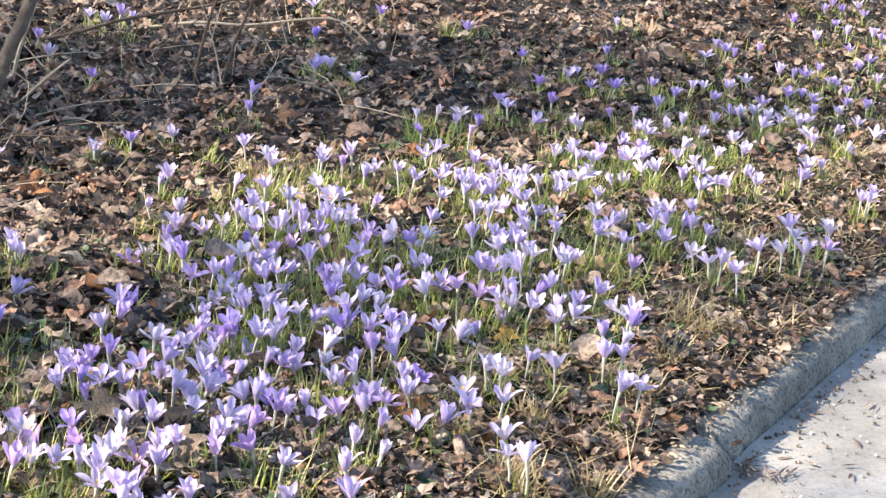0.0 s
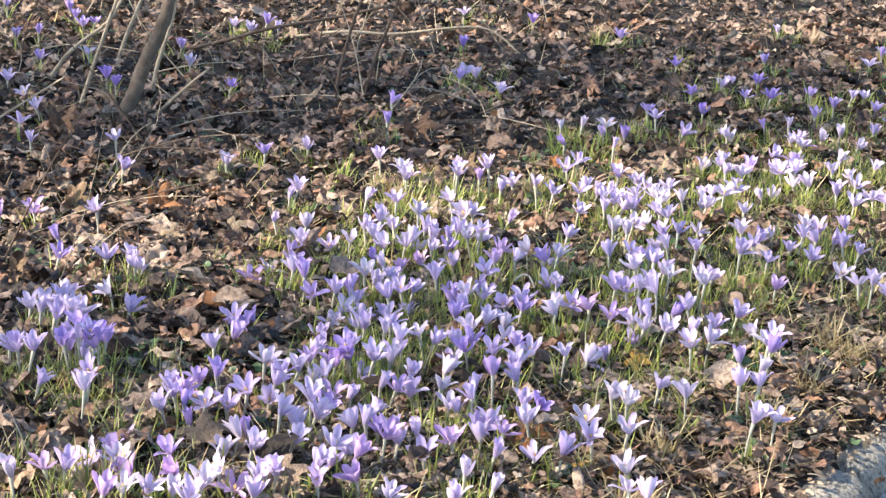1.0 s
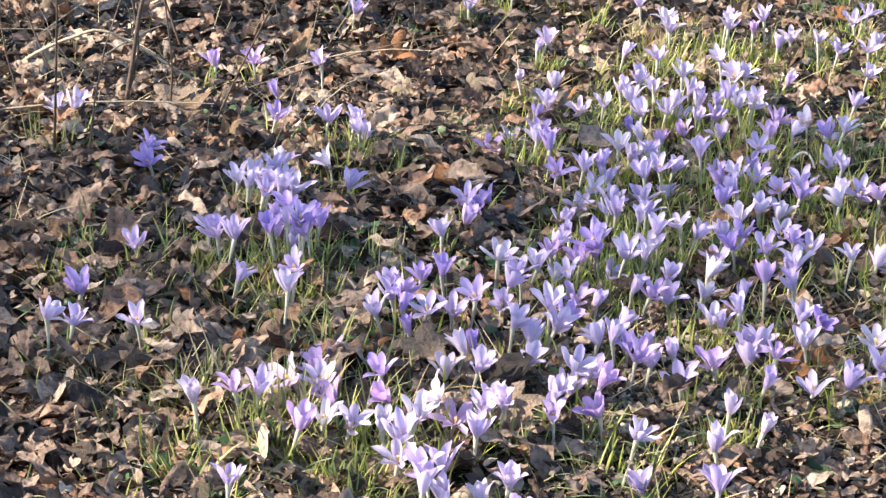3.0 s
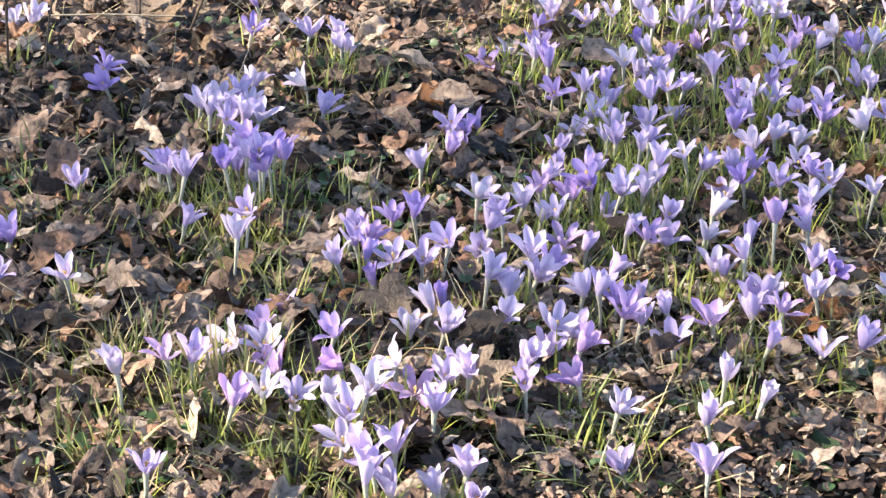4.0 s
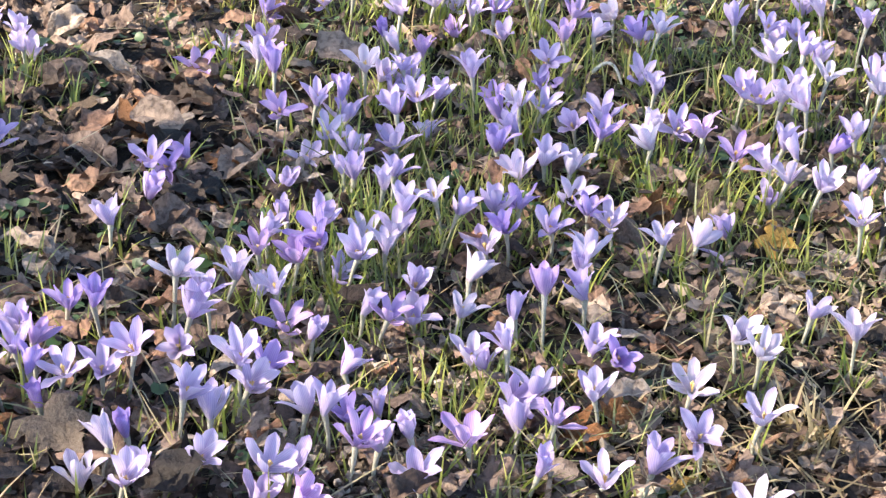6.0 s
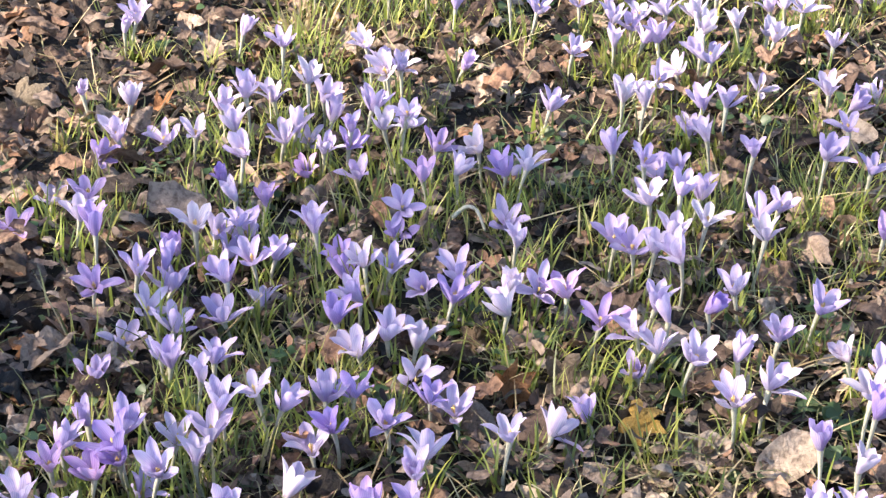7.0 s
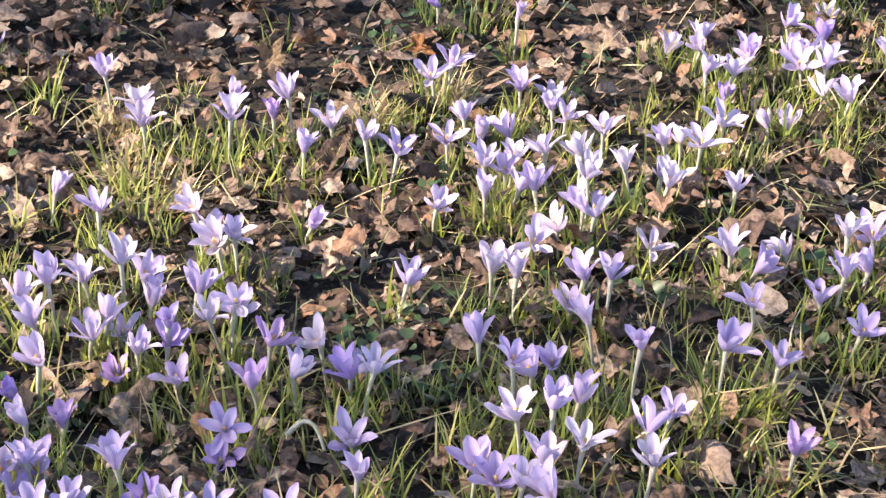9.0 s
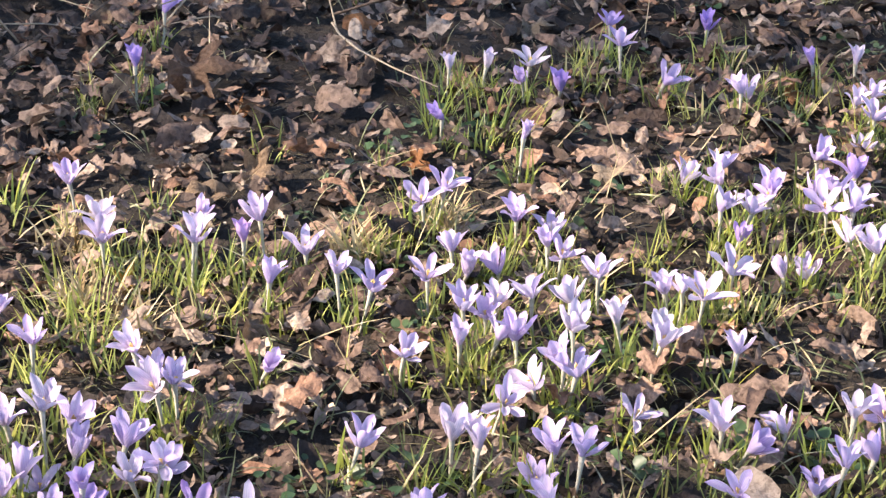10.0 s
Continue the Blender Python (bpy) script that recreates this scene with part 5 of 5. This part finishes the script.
# ---- shrub stems and fallen twigs ----
def build_shrub():
    root = tagged(new("shrub"), "bare brown shrub with thin leafless stems", "shrub", "bare shrubs")
    root.location = (-1.0, 1.9, 0)
    at = Vector(root.location)

    def stem(pts, r0, r1, mat, label=""):
        ob = tube("stem", [Vector(p) - at for p in pts], list(np.linspace(r0, r1, len(pts))), mat, root)
        tagged(ob, label)
    stem([(-1.005, 1.845, -0.03), (-0.967, 1.845, 0.05), (-0.939, 1.845, 0.13), (-0.915, 1.848, 0.187), (-0.901, 1.85, 0.243), (-0.88, 1.87, 0.36), (-0.80, 1.9, 0.6)], 0.016, 0.01, BARK, "thick curved grey-brown stem")
    stem([(-1.20, 2.091, -0.02), (-1.144, 2.091, 0.069), (-1.064, 2.095, 0.14), (-1.036, 2.1, 0.189), (-0.95, 2.12, 0.33)], 0.0045, 0.003, TWIG_PALE)
    stem([(-1.085, 1.876, -0.02), (-1.055, 1.876, 0.081), (-1.019, 1.88, 0.195), (-1.009, 1.885, 0.229), (-0.97, 1.9, 0.4)], 0.004, 0.003, TWIG_PALE)
    stem([(-1.095, 2.353, -0.02), (-1.068, 2.353, 0.065), (-1.039, 2.36, 0.142), (-0.98, 2.37, 0.3)], 0.005, 0.003, TWIG_PALE)
    stem([(-0.965, 2.012, -0.02), (-0.945, 2.012, 0.083), (-0.924, 2.015, 0.154), (-0.915, 2.02, 0.212), (-0.90, 2.03, 0.4)], 0.0045, 0.003, TWIG_PALE)
    stem([(-0.94, 1.899, -0.01), (-0.871, 1.899, 0.062), (-0.828, 1.899, 0.102)], 0.004, 0.002, TWIG_PALE)
    stem([(-0.99, 2.455, 0.005), (-0.865, 2.462, 0.043), (-0.765, 2.462, 0.078), (-0.615, 2.462, 0.115), (-0.50, 2.46, 0.15)], 0.005, 0.003, TWIG_DARK)


build_shrub()


def build_sapling(rows):
    root = tagged(new("sapling"), "thin dark leafless sapling rising from the litter", "sapling", "bare shrubs")
    root.location = (*rows[0][0][0][:2], 0)
    at = Vector(root.location)
    for pts, r in rows:
        tube("stem", [Vector(p) - at for p in pts], list(np.linspace(r, r * 0.6, len(pts))), TWIG_DARK, root, 6)


build_sapling([([(-0.596, 2.129, -0.02), (-0.583, 2.129, 0.085), (-0.564, 2.13, 0.169), (-0.549, 2.13, 0.218), (-0.50, 2.14, 0.4)], 0.004)])
build_sapling([([(-0.540, 2.173, -0.02), (-0.515, 2.173, 0.093), (-0.49, 2.173, 0.166), (-0.476, 2.175, 0.215), (-0.44, 2.18, 0.4)], 0.004)])
build_sapling([([(-1.123, 0.895, -0.02), (-1.108, 0.895, 0.073), (-1.095, 0.895, 0.156), (-1.08, 0.9, 0.225), (-1.06, 0.9, 0.4)], 0.0035),
               ([(-1.120, 0.895, 0.02), (-1.10, 0.9, 0.1), (-1.115, 0.905, 0.2)], 0.002)])
build_sapling([([(-1.053, 0.858, -0.02), (-1.044, 0.858, 0.05), (-1.043, 0.86, 0.108), (-1.053, 0.86, 0.202), (-1.06, 0.86, 0.35)], 0.0018)])
trunk_two = tagged(new("shrub"), "grey-brown shrub stem as thick as a thumb", "shrub", "bare shrubs")
trunk_two.location = (-1.369, 1.299, 0)
tube("stem", [(-0.01, 0, -0.03), (0.012, 0, 0.036), (0.017, 0, 0.083), (0.019, 0, 0.111), (0.03, 0, 0.3), (0.06, 0, 0.55)], [0.019, 0.017, 0.0165, 0.016, 0.015, 0.013], BARK, trunk_two, 10)


def build_twig(pts, r, mat, words):
    pts = [(x, y, z - 0.008 + lie(x, y)) for x, y, z in pts]
    tagged(tube("twig", pts, list(np.linspace(r, r * 0.55, len(pts))), mat, None, 6), words, "twig", "fallen twigs")


build_twig([(-0.80, 2.684, 0.012), (-0.627, 2.684, 0.045), (-0.494, 2.684, 0.045), (-0.296, 2.67, 0.075), (-0.2, 2.64, 0.02)], 0.0045, TWIG_PALE, "pale dry twig arching over the litter")
build_twig([(-1.325, 0.988, 0.006), (-1.282, 0.988, 0.046), (-1.222, 0.988, 0.078), (-1.164, 0.988, 0.09), (-1.05, 1.02, 0.02)], 0.003, TWIG_PALE, "pale dry twig arching over the litter")
build_twig([(-1.276, 1.363, 0.006), (-1.214, 1.363, 0.031), (-1.159, 1.363, 0.08), (-1.109, 1.363, 0.123), (-1.0, 1.37, 0.2)], 0.003, TWIG_PALE, "pale dry twig rising from the litter")
build_twig([(-0.876, 1.711, 0.018), (-0.83, 1.75, 0.026), (-0.784, 1.797, 0.022)], 0.004, TWIG_PALE, "short pale stick lying on dead leaves")
build_twig([(-0.905, 0.244, 0.012), (-0.853, 0.216, 0.018), (-0.817, 0.2, 0.016), (-0.76, 0.19, 0.01)], 0.005, TWIG_PALE, "short brown stick lying beside the crocuses")


def spread_stalks():
    """Thin dry stalks and twigs that lie and lean about under the shrubs."""
    r = np.random.default_rng(31)
    for words, mat, count in (("tangle of thin pale dry stalks under the shrubs", TWIG_PALE, 95), ("tangle of thin dark twigs under the shrubs", TWIG_DARK, 70)):
        v, f = [], []
        for _ in range(count):
            if r.uniform() < 0.7:
                x, y = r.uniform(-1.5, -0.1), r.uniform(1.85, 3.4)
            else:
                x, y = r.uniform(-1.5, -0.85), r.uniform(0.6, 1.9)
            ln, up = r.uniform(0.08, 0.38), abs(r.normal(0, 0.35)) if r.uniform() < 0.75 else r.uniform(0.6, 1.3)
            a = r.uniform(0, 6.3)
            d = Vector((math.cos(a) * math.cos(up), math.sin(a) * math.cos(up), math.sin(up)))
            w = r.uniform(0.0008, 0.002)
            p0 = Vector((x, y, lie(x, y) + 0.01))
            sag = Vector((r.normal(0, 0.02), r.normal(0, 0.02), 0.015))
            b = len(v)
            side = d.cross(Vector((0.1, 0.2, 0.97))).normalized()
            over = side.cross(d)
            for i in range(5):
                s = i / 4
                q = p0 + d * ln * s + sag * math.sin(math.pi * s)
                for g in range(4):
                    v.append(tuple(q + (side * math.cos(1.571 * g) + over * math.sin(1.571 * g)) * w * (1 - 0.6 * s)))
                if i:
                    for g in range(4):
                        f.append((b + i * 4 - 4 + g, b + i * 4 - 4 + (g + 1) % 4, b + i * 4 + (g + 1) % 4, b + i * 4 + g))
        tagged(mesh_object("dry_stalks", v, f, mat), words, "dry stalks", kind="stuff")


spread_stalks()
build_twig([(-0.009, 0.799, 0.014), (0.010, 0.759, 0.02), (0.027, 0.713, 0.014)], 0.0045, BARK, "short dark stick lying among the crocuses")
build_twig([(-0.238, 0.884, 0.034), (-0.226, 0.890, 0.041), (-0.216, 0.885, 0.038), (-0.208, 0.872, 0.026)], 0.0022, STEM, "wilted white crocus stem bent over")


def build_dry_tuft(x, y, size, seed):
    """A bleached tuft of dead grass."""
    r = np.random.default_rng(seed)
    v, f = [], []
    for _ in range(64):
        bv, bf = blade_shape(size * r.uniform(0.5, 1.1), r.uniform(0.0020, 0.0034), r.uniform(0.2, 1.5), 0.2)
        w = bv @ turn3(r.uniform(0, 6.3), 0, r.uniform(0, 0.7)).T + np.array([r.normal(0, 0.012), r.normal(0, 0.012), -0.003])
        f.extend([tuple(i + len(v) for i in q) for q in bf])
        v.extend(w.tolist())
    ob = mesh_object("dry_grass_tuft", v, f, STRAW)
    ob.location = (x, y, lie(x, y))
    tagged(ob, "bleached tuft of dead grass among brown leaves", "grass tuft", "dry grass tufts")


def build_grass_tuft(x, y, size, count, wide, seed, mat, words):
    """A dense tuft of short grass standing out from the litter."""
    r = np.random.default_rng(seed)
    v, f = [], []
    for _ in range(count):
        bv, bf = blade_shape(size * r.uniform(0.45, 1.1), r.uniform(0.0018, 0.0028), r.uniform(0.1, 1.0), 0.3)
        off = r.normal(0, wide, 2)
        w = bv @ turn3(math.atan2(off[1], off[0]) + r.normal(0, 0.7), 0, r.uniform(0, 0.45)).T + np.array([off[0], off[1], lie(x + off[0], y + off[1]) - lie(x, y) - 0.003])
        f.extend([tuple(i + len(v) for i in q) for q in bf])
        v.extend(w.tolist())
    ob = mesh_object("grass_tuft", v, f, mat)
    ob.location = (x, y, lie(x, y))
    tagged(ob, words, "grass tuft", "green grass tufts")


for k, (x, y, size, count, wide) in enumerate([
        (-0.992, 0.374, 0.055, 40, 0.022), (-0.918, 0.268, 0.05, 45, 0.025), (-0.779, 0.034, 0.055, 50, 0.02), (-0.678, -0.003, 0.065, 60, 0.02), (-0.752, 0.276, 0.055, 70, 0.03),
        (-0.619, -0.054, 0.06, 45, 0.02), (-0.854, 0.12, 0.045, 28, 0.016), (-1.14, 0.69, 0.055, 36, 0.016), (-0.776, 0.739, 0.05, 28, 0.012), (-0.406, 0.014, 0.055, 45, 0.022),
        (-0.799, -0.081, 0.05, 45, 0.03), (-0.71, -0.035, 0.055, 40, 0.02), (-0.799, 0.252, 0.045, 40, 0.022)]):
    build_grass_tuft(x, y, size, count, wide, 300 + k, GRASS, "tuft of short green grass on the leaf litter")
for k, (x, y, size, count, wide) in enumerate([
        (0.102, 0.949, 0.065, 46, 0.014), (0.089, 0.808, 0.05, 40, 0.018), (-0.176, 0.71, 0.06, 44, 0.018), (-0.231, 0.737, 0.055, 30, 0.015), (-0.41, 0.559, 0.06, 44, 0.018),
        (-0.399, 1.272, 0.065, 40, 0.018), (-0.531, 1.489, 0.06, 26, 0.01), (-0.086, 1.728, 0.06, 60, 0.022), (-0.142, 1.76, 0.07, 34, 0.012), (-0.427, 1.313, 0.06, 46, 0.022),
        (-0.309, 1.658, 0.055, 14, 0.01), (-0.163, 1.463, 0.05, 30, 0.015), (-0.175, 0.674, 0.055, 44, 0.018), (-0.75, 0.388, 0.065, 44, 0.016), (-0.302, 0.209, 0.05, 34, 0.014),
        (-0.317, 0.561, 0.05, 36, 0.014), (-0.636, 0.516, 0.05, 22, 0.01)]):
    build_grass_tuft(x, y, size, count, wide, 340 + k, CROCUS_LEAF, "bright yellow-green tuft of narrow crocus leaves")
build_dry_tuft(0.199, 0.740, 0.07, 60)
build_dry_tuft(0.233, 0.697, 0.06, 61)
build_dry_tuft(0.149, 0.579, 0.06, 62)
build_dry_tuft(-0.068, 0.323, 0.06, 63)
build_dry_tuft(-0.019, 0.134, 0.06, 64)
build_dry_tuft(-0.118, 0.145, 0.06, 65)
build_dry_tuft(-0.108, 0.112, 0.06, 66)
build_dry_tuft(-0.687, 0.016, 0.07, 67)
build_dry_tuft(-0.788, 0.036, 0.06, 68)
build_dry_tuft(-0.874, 0.028, 0.05, 69)
build_dry_tuft(0.740, 1.796, 0.07, 70)
build_dry_tuft(0.619, 1.598, 0.06, 71)
build_dry_tuft(0.318, 0.960, 0.05, 72)
build_dry_tuft(-0.426, 1.334, 0.06, 73)
build_dry_tuft(-0.372, 1.294, 0.06, 74)
build_dry_tuft(-0.194, 1.449, 0.06, 75)
build_dry_tuft(-0.117, 1.527, 0.05, 76)
build_dry_tuft(-0.458, 1.438, 0.05, 77)
build_dry_tuft(0.391, 1.123, 0.06, 78)
build_dry_tuft(0.086, 0.443, 0.05, 79)
